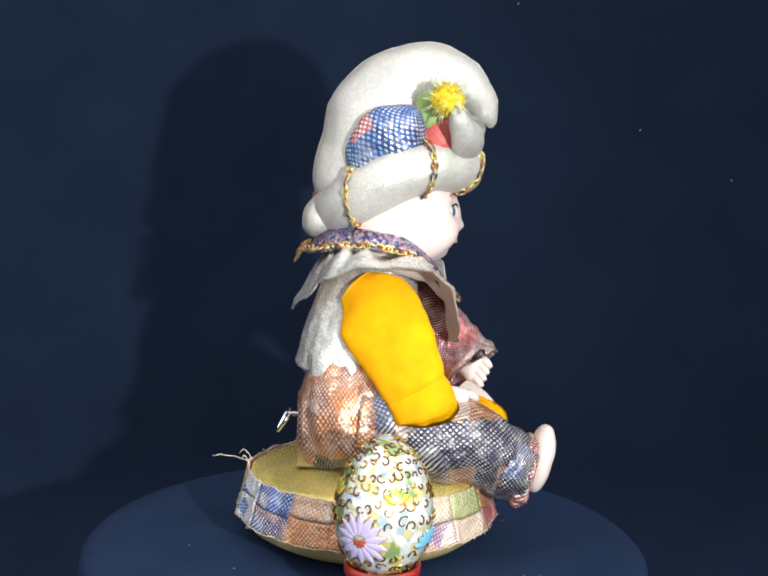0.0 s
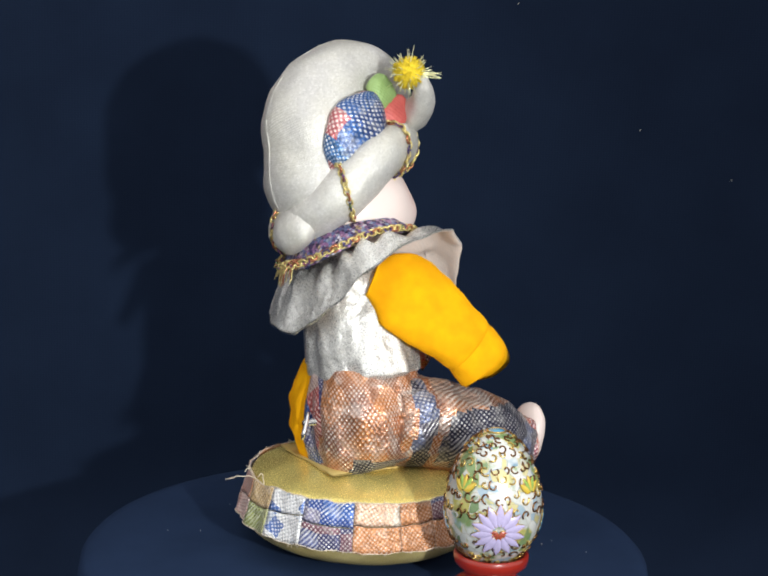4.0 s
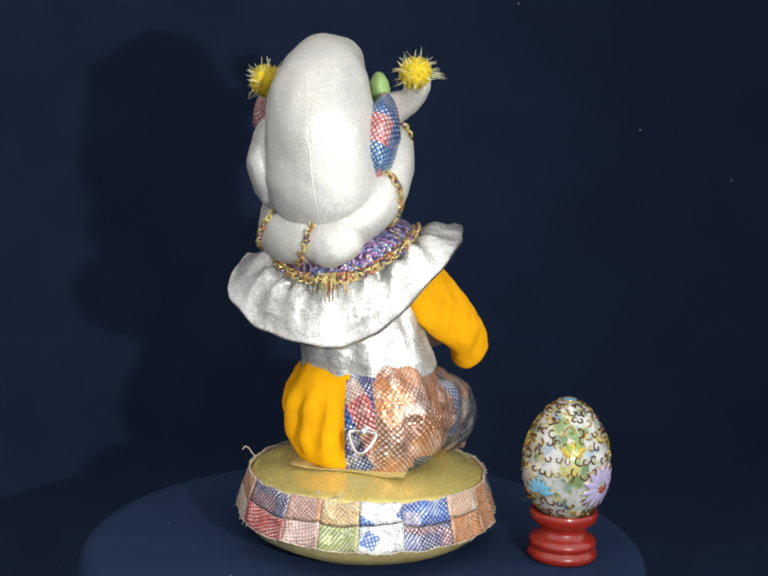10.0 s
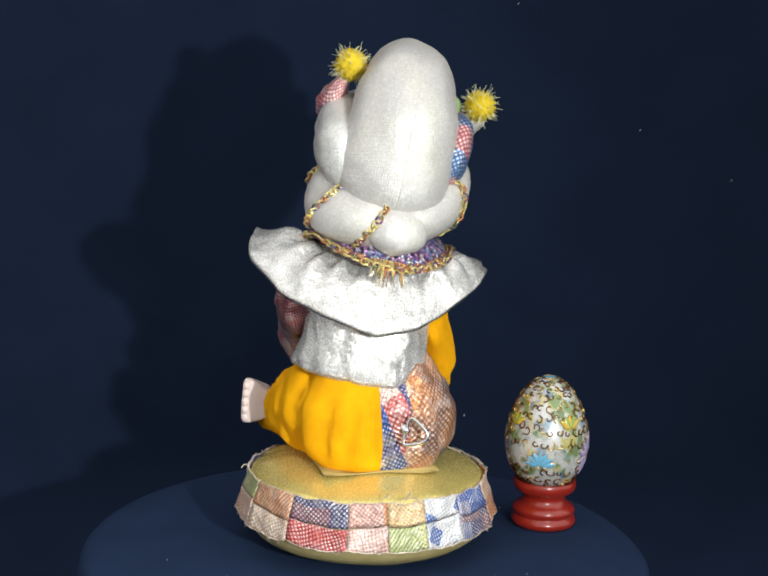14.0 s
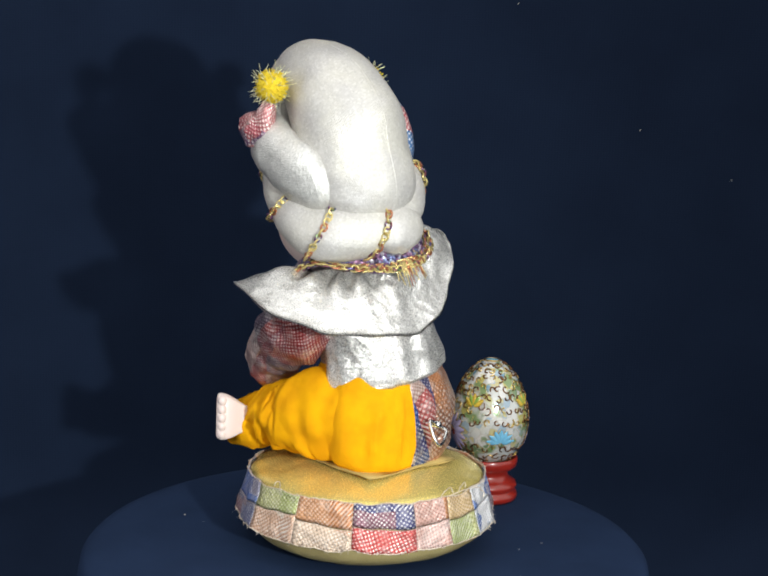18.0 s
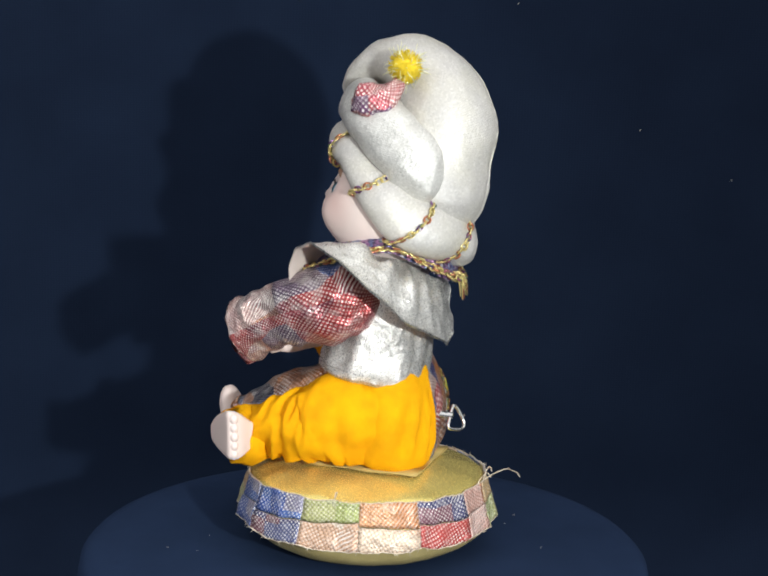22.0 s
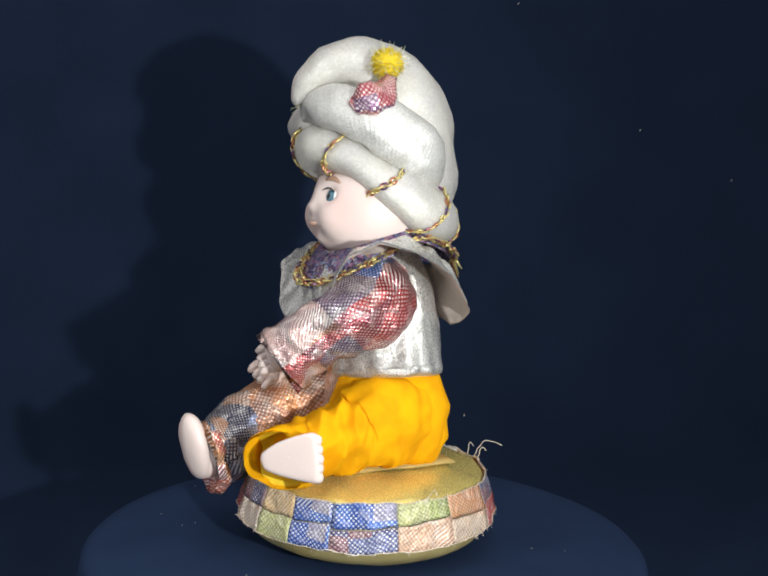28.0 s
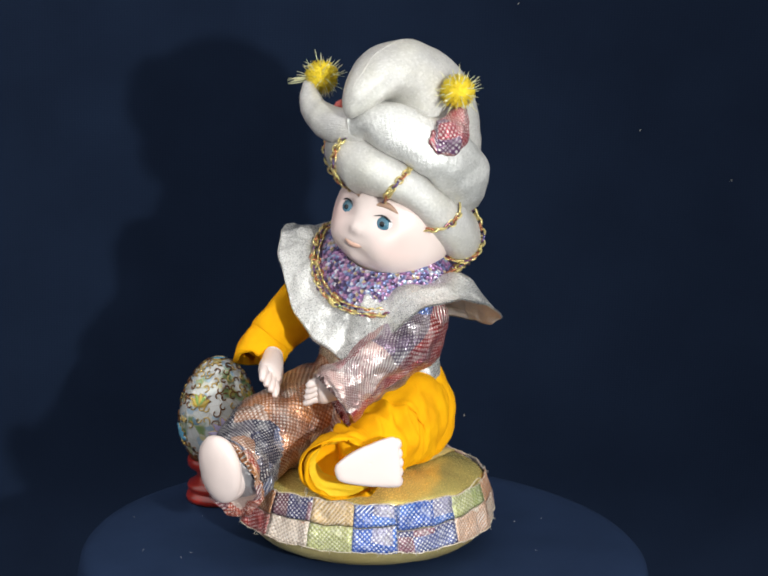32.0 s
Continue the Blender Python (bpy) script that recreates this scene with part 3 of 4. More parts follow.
    for deg, length in spots:
        a = radians(deg)
        bm = bmesh.new()
        out, side = Vector((math.cos(a), math.sin(a), 0)), Vector((-math.sin(a), math.cos(a), 0))
        p = out * 0.0605 + Vector((0, 0, 0.038))
        pts = [p]
        for k in range(1, 9):
            u = k / 8
            pts.append(p + out * (length * u) + Vector((0, 0, 0.006 * math.sin(2.4 * u))) + side * (length * 0.5 * math.sin(u * rng.uniform(1, 3))))
        wire(bm, pts, 0.00024, 0, 5)
        part("loose_thread", bm, CREAM_EDGE, root)
    bm = bmesh.new()
    bmesh.ops.create_cube(bm, size=1.0)
    bmesh.ops.subdivide_edges(bm, edges=bm.edges[:], cuts=6, use_grid_fill=True)
    for v in bm.verts:
        v.co = Vector((v.co.x * 0.058 - 0.006, v.co.y * 0.058 + 0.001, v.co.z * 0.0010 + 0.0453)) + Vector((0, 0, wrinkle(v.co, 0.0007, 4, 1.0)))
    part("seat_pad", bm, SEAT_CARD, root, "thin gold felt pad under the doll")
    return tagged(root, "round gold satin cushion with patchwork metallic side", "cushion")


# ---- the doll: lower body ----
def make_doll():
    mats = [TROUSER, VELVET, LEG_CHECK, SKIN, STEEL, CUFF_CHECK, GOLD, BACK_CHECK, LEMON]
    bm = bmesh.new()
    # hips, patchwork half and velvet half
    rows = [(-0.004, -0.001, 0.0485, 0.026, 0.030), (-0.005, -0.001, 0.054, 0.030, 0.0378), (-0.006, -0.001, 0.066, 0.030, 0.0398),
            (-0.007, 0.000, 0.080, 0.0285, 0.0385), (-0.007, 0.001, 0.091, 0.0258, 0.0335), (-0.007, 0.002, 0.101, 0.022, 0.028)]
    sweep(bm, rows, 0, n=96, m=44, amp=0.0008, freq=45, seed=2.0, gather=0.045, folds=16, square=2.7)
    # slack creases hanging from the waist
    for v in bm.verts:
        ang = math.atan2(v.co.y - 0.002, v.co.x + 0.006)
        f = noise.noise(Vector((math.cos(ang) * 3.6 + v.co.z * 14, math.sin(ang) * 3.6, v.co.z * 9)))
        lift = ((0.24 - abs(f)) * 0.0075 + 0.0008) * min(1.0, max(0.0, (v.co.z - 0.050) / 0.008)) * min(1.0, max(0.0, (0.0855 - v.co.z) / 0.010)) - 0.0008
        v.co += Vector((math.cos(ang), math.sin(ang), 0)) * lift
    for fc in bm.faces:
        c = fc.calc_center_median()
        turn = math.degrees(math.atan2(c.y - 0.002, -(c.x + 0.006)))
        if c.y > 0.0021:
            fc.material_index = 1
        elif -27 < turn < 0:
            fc.material_index = 7
        elif c.z < 0.0545 and c.x > -0.026:
            fc.material_index = 2
    # right leg, stretched forward
    first = len(bm.faces)
    sweep(bm, [(-0.004, -0.024, 0.070, 0.022, 0.018), (0.016, -0.025, 0.068, 0.024, 0.022), (0.036, -0.026, 0.063, 0.022, 0.022),
               (0.054, -0.025, 0.058, 0.020, 0.020), (0.066, -0.023, 0.052, 0.018, 0.018), (0.074, -0.021, 0.047, 0.016, 0.016)],
          0, n=56, m=52, amp=0.0018, freq=70, seed=7.0, gather=0.035, folds=9, rings=0.05, ringcount=5)
    bm.faces.ensure_lookup_table()
    for fc in bm.faces[first:]:
        c = fc.calc_center_median()
        wave = 0.004 * noise.noise(c * 60)
        if (c.x > 0.018 + wave and c.y < -0.036 + wave and c.z < 0.076) or c.x > 0.060 + wave or (0.002 + wave < c.x < 0.012 + wave and c.y < -0.03):
            fc.material_index = 2
    sweep(bm, [(0.062, -0.024, 0.053, 0.0175, 0.0175), (0.071, -0.022, 0.049, 0.0178, 0.0175), (0.079, -0.021, 0.046, 0.0160, 0.0155)],
          2, n=40, m=16, amp=0.0018, freq=140, seed=9.0, gather=0.06, folds=12)
    # jagged red cuff round the foot
    sweep(bm, [(0.0715, -0.021, 0.0475, 0.0150, 0.0140), (0.0745, -0.0208, 0.0470, 0.0172, 0.0162), (0.0780, -0.0203, 0.0460, 0.0186, 0.0172), (0.0792, -0.0202, 0.0458, 0.0176, 0.0164),
               (0.0770, -0.0203, 0.0462, 0.0150, 0.0138)],
          5, n=80, m=20, amp=0.0019, freq=150, seed=3.0, gather=0.09, folds=11)
    blob(bm, (0.0855, -0.0205, 0.0525), (0.0062, 0.0115, 0.0172), 3, (0, 12, 8), 28, 18, 0.0005, 90, 1.0, 0.85)
    blob(bm, (0.0795, -0.0205, 0.0475), (0.009, 0.009, 0.012), 3, (0, 0, 0))
    # left leg, folded: smooth thigh, gathered shin
    first = len(bm.verts)
    sweep(bm, [(-0.018, 0.0195, 0.069, 0.0195, 0.0155), (-0.007, 0.0235, 0.0704, 0.0222, 0.0185), (0.003, 0.0272, 0.0712, 0.0232, 0.0203), (0.012, 0.0295, 0.0692, 0.0218, 0.0202), (0.018, 0.0302, 0.0665, 0.0186, 0.0182),
               (0.023, 0.0308, 0.0662, 0.0182, 0.0184), (0.030, 0.0308, 0.0650, 0.0168, 0.0176), (0.036, 0.0290, 0.0640, 0.0166, 0.0174), (0.041, 0.0265, 0.0628, 0.0142, 0.0160),
               (0.046, 0.0238, 0.0618, 0.0118, 0.0140), (0.0490, 0.0215, 0.0610, 0.0090, 0.0100)],
          1, n=72, m=90, amp=0.0013, freq=70, seed=4.0, gather=0.05, folds=8, rings=0.06, ringcount=7)
    bm.verts.ensure_lookup_table()
    for v in bm.verts[first:]:
        loose = min(1.0, max(0.0, (v.co.x - 0.010) / 0.014))
        ridge = 0.22 - abs(noise.noise(Vector((v.co.x * 150 + 30 * v.co.z, v.co.y * 45, v.co.z * 45))))
        v.co += Vector((0, v.co.y - 0.028, v.co.z - 0.064)).normalized() * (0.0085 * loose * ridge)
    # its cuff, a soft funnel with a lemon lining, opening to the side
    first = len(bm.faces)
    sweep(bm, [(0.0415, 0.0165, 0.0580, 0.0112, 0.0130), (0.0484, 0.0218, 0.0576, 0.0138, 0.0176), (0.0542, 0.0275, 0.0574, 0.0147, 0.0200),
               (0.0567, 0.0306, 0.0574, 0.0148, 0.0203), (0.0570, 0.0308, 0.0574, 0.0136, 0.0191), (0.0543, 0.0277, 0.0576, 0.0116, 0.0170), (0.0493, 0.0228, 0.0580, 0.0084, 0.0120)],
          1, side=(0.70, -0.71, 0), n=72, m=48, amp=0.0013, freq=85, seed=6.0, gather=0.05, folds=8, rings=0.03)
    bm.faces.ensure_lookup_table()
    for i in range(first + 72 * 32, first + 72 * 47):
        bm.faces[i].material_index = 8
    # its foot: a flat sole with a narrow heel and a wide straight row of toes
    middle, along, proud = Vector((0.0605, 0.0492, 0.0643)), Vector((-0.69, 0.72, 0.0)), Vector((0.71, 0.68, 0.16))
    outline = spline([(-0.0158, -0.0042), (-0.0148, -0.0008), (-0.0080, 0.0046), (0.0000, 0.0085), (0.0080, 0.0115), (0.0112, 0.0116), (0.0128, 0.0092), (0.0142, 0.0), (0.0148, -0.0090),
                      (0.0136, -0.0114), (0.0090, -0.0117), (0.0, -0.0112), (-0.0080, -0.0102), (-0.0138, -0.0084), (-0.0158, -0.0042)], 65)[:64]
    levels = spline([(0.002, 0.0003), (0.3, 0.0003), (0.6, 0.0002), (0.86, 0.0), (0.97, -0.0008), (1.0, -0.0022), (0.98, -0.0050), (0.84, -0.0088), (0.62, -0.0130), (0.45, -0.0180)], 28)

    def foot(u, v):
        a, b = outline[int(round(u * 64)) % 64]
        size, deep = levels[min(27, int(round(v * 27)))]
        return middle + along * (a * size) + Vector((0, 0, b * size)) + proud * deep
    grid(bm, foot, 64, 27, 3, wrap_u=True, cap=True)
    for k in range(5):
        h = -0.0088 + 0.0043 * k
        blob(bm, middle + along * (0.0132 - 0.14 * h * (h > 0)) + Vector((0, 0, h)) + proud * -0.0032, (0.0024, 0.0026, 0.0029), 3, (0, 0, 44), 12, 8)
    ob = mesh_object("doll", bm, mats)
    return tagged(ob, "porcelain doll in patchwork and yellow velvet, seated on cushion", "doll")


# ---- the steel winding key in its back ----
def make_key(doll):
    bm = bmesh.new()
    wire(bm, [(0.002, 0, 0), (-0.0125, 0, 0)], 0.0016, 0, 10)
    out = Vector((-0.50, 0, -0.87))
    shape = [(-0.0066, 0.0), (-0.0076, 0.0016), (-0.0060, 0.0058), (-0.0030, 0.0108), (0.0, 0.0124), (0.0030, 0.0108), (0.0060, 0.0058), (0.0076, 0.0016), (0.0066, 0.0)]
    path = spline([(-0.0112 + out.x * v * 0.88, u * 0.88, out.z * v * 0.88) for u, v in shape], 40)
    wire(bm, [tuple(p) for p in path] + [(-0.0112, 0.0033, 0), (-0.0112, 0, 0), (-0.0112, -0.0033, 0)], 0.0009, 0, 8, True)
    return part("winding_key", bm, STEEL, doll, "bent steel winding key")


def key_at(t):
    """The key turns steadily; its loose loop drops over when it has risen too far."""
    drops = sum(min(1.0, max(0.0, (t - f) / 0.6)) for f in (7.3, 16.8, 26.3)) - 1.0
    turn = -18.9 * (t - 10.0) - 180.0 * drops
    return Matrix.Translation((-0.0295, -0.0090, 0.0690)) @ Matrix.Rotation(radians(turn), 4, "X")


# ---- the doll: upper body, which sways ----
def collar_edge(a):
    """Radius and height of the wide collar's edge round the neck; a in radians, 0 to the front."""
    deg = math.degrees(a) % 360
    rows = [(-25, 0.050, 0.126), (13, 0.0455, 0.110), (38, 0.050, 0.126), (55, 0.057, 0.146), (70, 0.0632, 0.1510), (85, 0.0640, 0.1465), (100, 0.0622, 0.1375), (118, 0.055, 0.1275),
            (140, 0.0465, 0.120), (160, 0.0415, 0.116), (180, 0.039, 0.114), (207, 0.0405, 0.1205), (228, 0.045, 0.131), (245, 0.0515, 0.142), (262, 0.0560, 0.151),
            (280, 0.0575, 0.157), (298, 0.0565, 0.157), (312, 0.0555, 0.149), (335, 0.050, 0.126), (373, 0.0455, 0.110)]
    xs = [r[0] for r in rows]
    return float(np.interp(deg, xs, [r[1] for r in rows])), float(np.interp(deg, xs, [r[2] for r in rows]))


def make_upper(doll):
    mats = [SILVER_LAME, VELVET, SLEEVE_CHECK, SKIN, BRAID, GOLD, EYE_WHITE, EYE_BLUE, EYE_DARK, BROW, LIP, LINING, GOLD_RED, BEAD, FACE]
    bm = bmesh.new()
    # shirt
    sweep(bm, [(-0.007, 0.0025, 0.0885, 0.0245, 0.0320), (-0.007, 0.0025, 0.0905, 0.0268, 0.0345), (-0.007, 0.0025, 0.095, 0.0270, 0.0342), (-0.007, 0.003, 0.106, 0.0262, 0.032),
               (-0.006, 0.004, 0.122, 0.025, 0.031), (-0.003, 0.005, 0.138, 0.023, 0.029), (-0.002, 0.006, 0.152, 0.019, 0.021)],
          0, n=110, m=48, amp=0.0012, freq=55, seed=1.0, gather=0.05, folds=15)
    # wide collar, both faces
    cx, cy = -0.002, 0.0055

    def collar(u, v, drop=0.0):
        a = TAU * u
        r1, z1 = collar_edge(a)
        r0, z0 = 0.0265, 0.150 - 0.006 * math.cos(a) - 0.011 * max(0.0, -math.cos(a)) ** 2
        ruffle = (math.sin(6 * a + 1.5 * math.sin(2 * a)) + 0.7 * math.sin(11 * a + 2.0 * math.sin(3 * a))) * 0.0007 * v
        arch = 0.0062 * (1 + 0.7 * math.exp(-((a - 4.5) / 0.55) ** 2)) * math.sin(math.pi * min(1.0, v * 1.05)) ** 1.4 * (0.75 + 0.25 * math.sin(5 * a)) + (0.0026 + 0.0022 * max(0.0, -math.cos(a))) * math.sin(15 * a + 2.5 * math.sin(3 * a)) * (1 - v) * min(1, 4 * v)
        r = r0 + (r1 - r0) * v ** 0.85
        z = z0 + (z1 - z0) * v + arch + ruffle - drop
        p = Vector((cx + r * math.cos(a), cy + r * math.sin(a), z))
        return p + Vector((math.cos(a), math.sin(a), 0.6)) * (wrinkle(p, 0.0026 * v, 32, 3.3) + wrinkle(p, 0.0011, 75, 5.1))
    outer = grid(bm, lambda u, v: collar(u, v), 180, 24, 0, wrap_u=True)
    inner = grid(bm, lambda u, v: collar(u, v, 0.0008), 180, 24, 11, wrap_u=True)
    for i in range(180):
        bm.faces.new((outer[-1][i], inner[-1][i], inner[-1][(i + 1) % 180], outer[-1][(i + 1) % 180])).material_index = 0
    # glittering neck band with gold chain
    def band(u, v):
        a = TAU * u
        front = max(0.0, math.cos(a - 0.35)) ** 1.5
        flank = max(0.0, -math.sin(a)) ** 2
        r0, z0 = 0.0268, 0.1625 - 0.0115 * front + 0.0035 * flank
        nape = max(0.0, -math.cos(a)) ** 2
        r1, z1 = 0.0335 + 0.006 * front + 0.0035 * nape, 0.1545 - 0.0225 * front - 0.0095 * nape + 0.0035 * flank
        r = r0 + (r1 - r0) * v + 0.002 * math.sin(math.pi * v)
        p = Vector((cx + r * math.cos(a), cy + r * math.sin(a), z0 + (z1 - z0) * v))
        return p + Vector((math.cos(a), math.sin(a), 0)) * wrinkle(p, 0.0006, 350, 8.0)
    grid(bm, band, 110, 8, 4, wrap_u=True)
    ring = [band(k / 60, 1.0) + Vector((0.0030 * math.cos(TAU * k / 60), 0.0030 * math.sin(TAU * k / 60), 0.0022)) for k in range(61)]
    chain(bm, ring, 0.0020, (5, 5, 13, 5, 12))
    ring2 = [band(k / 60, 0.82) + Vector((0.001 * math.cos(TAU * k / 60), 0.001 * math.sin(TAU * k / 60), 0.0006)) for k in range(0, 61)]
    chain(bm, ring2, 0.0016, (5, 12, 5, 13))
    strand = random.Random(17)
    for k in range(22):
        a = math.pi + strand.uniform(-0.22, 0.16)
        p = Vector((cx + 0.0365 * math.cos(a), cy + 0.0365 * math.sin(a), 0.1505))
        lean, fall = strand.uniform(-0.0035, 0.0035), strand.uniform(0.006, 0.013)
        wire(bm, [p, p + Vector((-0.0030, lean * 0.3, -0.15 * fall)), p + Vector((-0.0062, lean + strand.uniform(-0.001, 0.001), -fall))], [0.0005, 0.0004, 0.00025], 5 if k % 3 else 12, 4)
    # right sleeve, a broad flat velvet panel with a stitched hem
    sweep(bm, [(-0.0110, -0.0230, 0.1375, 0.0100, 0.0045), (-0.0010, -0.0285, 0.1310, 0.0198, 0.0062), (0.0090, -0.0330, 0.1210, 0.0205, 0.0078),
               (0.0194, -0.0388, 0.1092, 0.0180, 0.0094), (0.0251, -0.0425, 0.1008, 0.0164, 0.0096), (0.0270, -0.0430, 0.0983, 0.0156, 0.0090), (0.0292, -0.0435, 0.0955, 0.0162, 0.0096),
               (0.0335, -0.0442, 0.0905, 0.0164, 0.0104), (0.0339, -0.0442, 0.0900, 0.0154, 0.0096), (0.0310, -0.0436, 0.0935, 0.0135, 0.0072), (0.0260, -0.0400, 0.1000, 0.006, 0.004)],
          1, n=56, m=88, amp=0.0011, freq=75, seed=5.0, gather=0.018, folds=6)
    # left sleeve, checked
    sweep(bm, [(-0.005, 0.028, 0.138, 0.010, 0.006), (0.003, 0.0335, 0.131, 0.0180, 0.0110), (0.015, 0.0360, 0.122, 0.0190, 0.0120),
               (0.029, 0.0350, 0.115, 0.0165, 0.0115), (0.040, 0.0320, 0.109, 0.0155, 0.0115), (0.048, 0.0285, 0.103, 0.0160, 0.0125), (0.0540, 0.0255, 0.0985, 0.0168, 0.0138),
               (0.0546, 0.0252, 0.0980, 0.0156, 0.0126), (0.0520, 0.0265, 0.1000, 0.0130, 0.0105), (0.045, 0.028, 0.105, 0.007, 0.005)],
          2, n=60, m=74, amp=0.0021, freq=85, seed=8.0, gather=0.06, folds=8, rings=0.05)
    # porcelain hands with fingers
    for wrist, tip, spread in (((0.035, -0.033, 0.0955), (0.0565, -0.0150, 0.0895), (0.4, -0.3, 0.6)),
                               ((0.046, 0.0265, 0.1025), (0.0635, 0.0145, 0.0980), (0.2, 0.2, 0.8))):
        w, t, s = Vector(wrist), Vector(tip), Vector(spread).normalized()
        palm = w.lerp(t, 0.62)
        sweep(bm, [(*w, 0.0045, 0.005), (*w.lerp(t, 0.3), 0.0055, 0.0062), (*palm, 0.0052, 0.0078), (*w.lerp(t, 0.74), 0.0036, 0.0068)], 3, side=s, n=16, m=12)
        for k in range(4):
            o = s * ((k - 1.5) * 0.0033)
            a, b = palm + o, t + o * 1.1
            wire(bm, [a, a.lerp(b, 0.4) + Vector((0, 0, 0.001)), a.lerp(b, 0.75), b - Vector((0, 0, 0.001))], [0.0024, 0.0023, 0.0021, 0.0013], 3, 8)
        th = palm - s * 0.006
        wire(bm, [w.lerp(t, 0.4), th, th + (t - w) * 0.18], [0.0024, 0.0021, 0.0012], 3, 8)
    # head
    hc = Vector((0.0012, 0.0085, 0.1718))
    rz = Matrix.Rotation(radians(4), 3, "Z") @ Matrix.Rotation(radians(-11), 3, "Y") @ Matrix.Rotation(radians(-9), 3, "X")

    def head(u, v):
        a, b = TAU * u, math.pi * (0.012 + 0.976 * v)
        d = Vector((math.sin(b) * math.cos(a), math.sin(b) * math.sin(a), -math.cos(b)))
        r = Vector((0.0318, 0.0302, 0.0322))
        p = Vector((d.x * r.x, d.y * r.y, d.z * r.z))
        if d.x > 0:
            low = math.exp(-((d.z + 0.42) / 0.32) ** 2)
            for s in (-1, 1):
                p += d * (0.0032 * math.exp(-((d.y - s * 0.42) / 0.25) ** 2) * low)
                p -= Vector((1, 0, 0)) * (0.0033 * math.exp(-((d.y - s * 0.35) / 0.13) ** 2 - ((d.z - 0.06) / 0.13) ** 2))
            p += Vector((1, 0, 0)) * (0.0028 * math.exp(-(d.y / 0.095) ** 2 - ((d.z + 0.20) / 0.10) ** 2))
            p += Vector((1, 0, 0)) * (0.0010 * math.exp(-(d.y / 0.07) ** 2 - ((d.z - 0.02) / 0.16) ** 2))
            p += Vector((1, 0, 0)) * (0.0016 * math.exp(-(d.y / 0.16) ** 2 - ((d.z + 0.43) / 0.07) ** 2))
            p += Vector((1, 0, 0)) * (0.0030 * math.exp(-(d.y / 0.2) ** 2 - ((d.z + 0.74) / 0.13) ** 2))
        p.z *= 0.87 if p.z < 0 else 1.0
        tuck = 1.0 - 0.45 * min(1.0, max(0.0, (p.z - 0.012) / 0.012))
        return hc + rz @ Vector((p.x * tuck, p.y * tuck, p.z))
    grid(bm, head, 72, 56, 14, wrap_u=True, cap=True)

    def on_face(y, z, out=0.0):
        """A spot on the face at sideways y and height z from the head's middle."""
        x = 0.0318 * math.sqrt(max(0.0, 1 - (y / 0.0305) ** 2 - (z / 0.0305) ** 2))
        return hc + rz @ Vector((x + out, y, z))
    for s in (-1, 1):
        aim = rz @ Vector((1, s * 0.20, 0.02))
        q = aim.to_track_quat("Z", "Y").to_matrix()
        c = on_face(s * 0.0102, 0.0012, -0.0044)
        e = [math.degrees(x) for x in q.to_euler()]
        blob(bm, c, (0.0056, 0.0044, 0.0034), 6, e, 20, 12)
        blob(bm, c + aim.normalized() * 0.00225, (0.0036, 0.0036, 0.0014), 7, e, 18, 8)
        blob(bm, c + aim.normalized() * 0.00315, (0.0017, 0.0017, 0.0007), 8, e, 14, 8)
        wire(bm, [on_face(s * (0.0066 + 0.0080 * k / 8), 0.0035 + 0.0016 * math.sin(math.pi * k / 8), 0.0001) for k in range(9)], [0.0002, 0.0003, 0.0004, 0.0005, 0.0005, 0.0005, 0.0005, 0.0004, 0.0002], 8, 5)
        wire(bm, [on_face(s * (0.0052 + 0.0100 * k / 8), 0.0084 + 0.0016 * math.sin(math.pi * (k / 8) ** 0.8), -0.0002) for k in range(9)],
             [0.0006, 0.0012, 0.0015, 0.0016, 0.0015, 0.0013, 0.0011, 0.0008, 0.0004], 9, 6)
    wire(bm, [on_face(-0.0060 + 0.0120 * k / 10, -0.0128 - 0.0006 * math.sin(math.pi * k / 10) + 0.0005 * abs(k / 5 - 1), 0.0012 - 0.0006 * abs(k / 5 - 1)) for k in range(11)],
         [0.0003, 0.0006, 0.0009, 0.0012, 0.0013, 0.0011, 0.0013, 0.0012, 0.0009, 0.0006, 0.0003], 10, 6)
    # neck
    sweep(bm, [(-0.002, 0.006, 0.140, 0.016, 0.016), (-0.002, 0.006, 0.165, 0.017, 0.018)], 3, n=24, m=4)
    ob = mesh_object("upper_body", bm, mats, doll, "swaying upper body with silver collar, yellow and checked sleeves")
    return ob


# ---- the hat ----
def roll_point(a, b, extra=0.0):
    """On the padded brim: a round the head, b round the padding."""
    brow = math.exp(-((a - 0.75) / 0.62) ** 2) if a < math.pi else 0.0
    r = 0.0116 + extra + 0.0008 * math.sin(3 * a + 1) - 0.0024 * brow
    rx, ry = 0.0304 + r * math.cos(b), 0.0286 + r * math.cos(b)
    x, y = rx * math.cos(a) * (1.0 if math.cos(a) > 0 else 0.90), ry * math.sin(a)
    return Vector((-0.0034 + x - 0.38 * r * math.sin(b), 0.0076 + y, 0.1863 + 0.45 * x - (0.36 if y > 0 else 0.29) * y - 0.0055 * max(0.0, math.cos(a + 2.35)) ** 2 + 0.0062 * brow - 0.0030 * max(0.0, -math.cos(a)) + r * math.sin(b)))


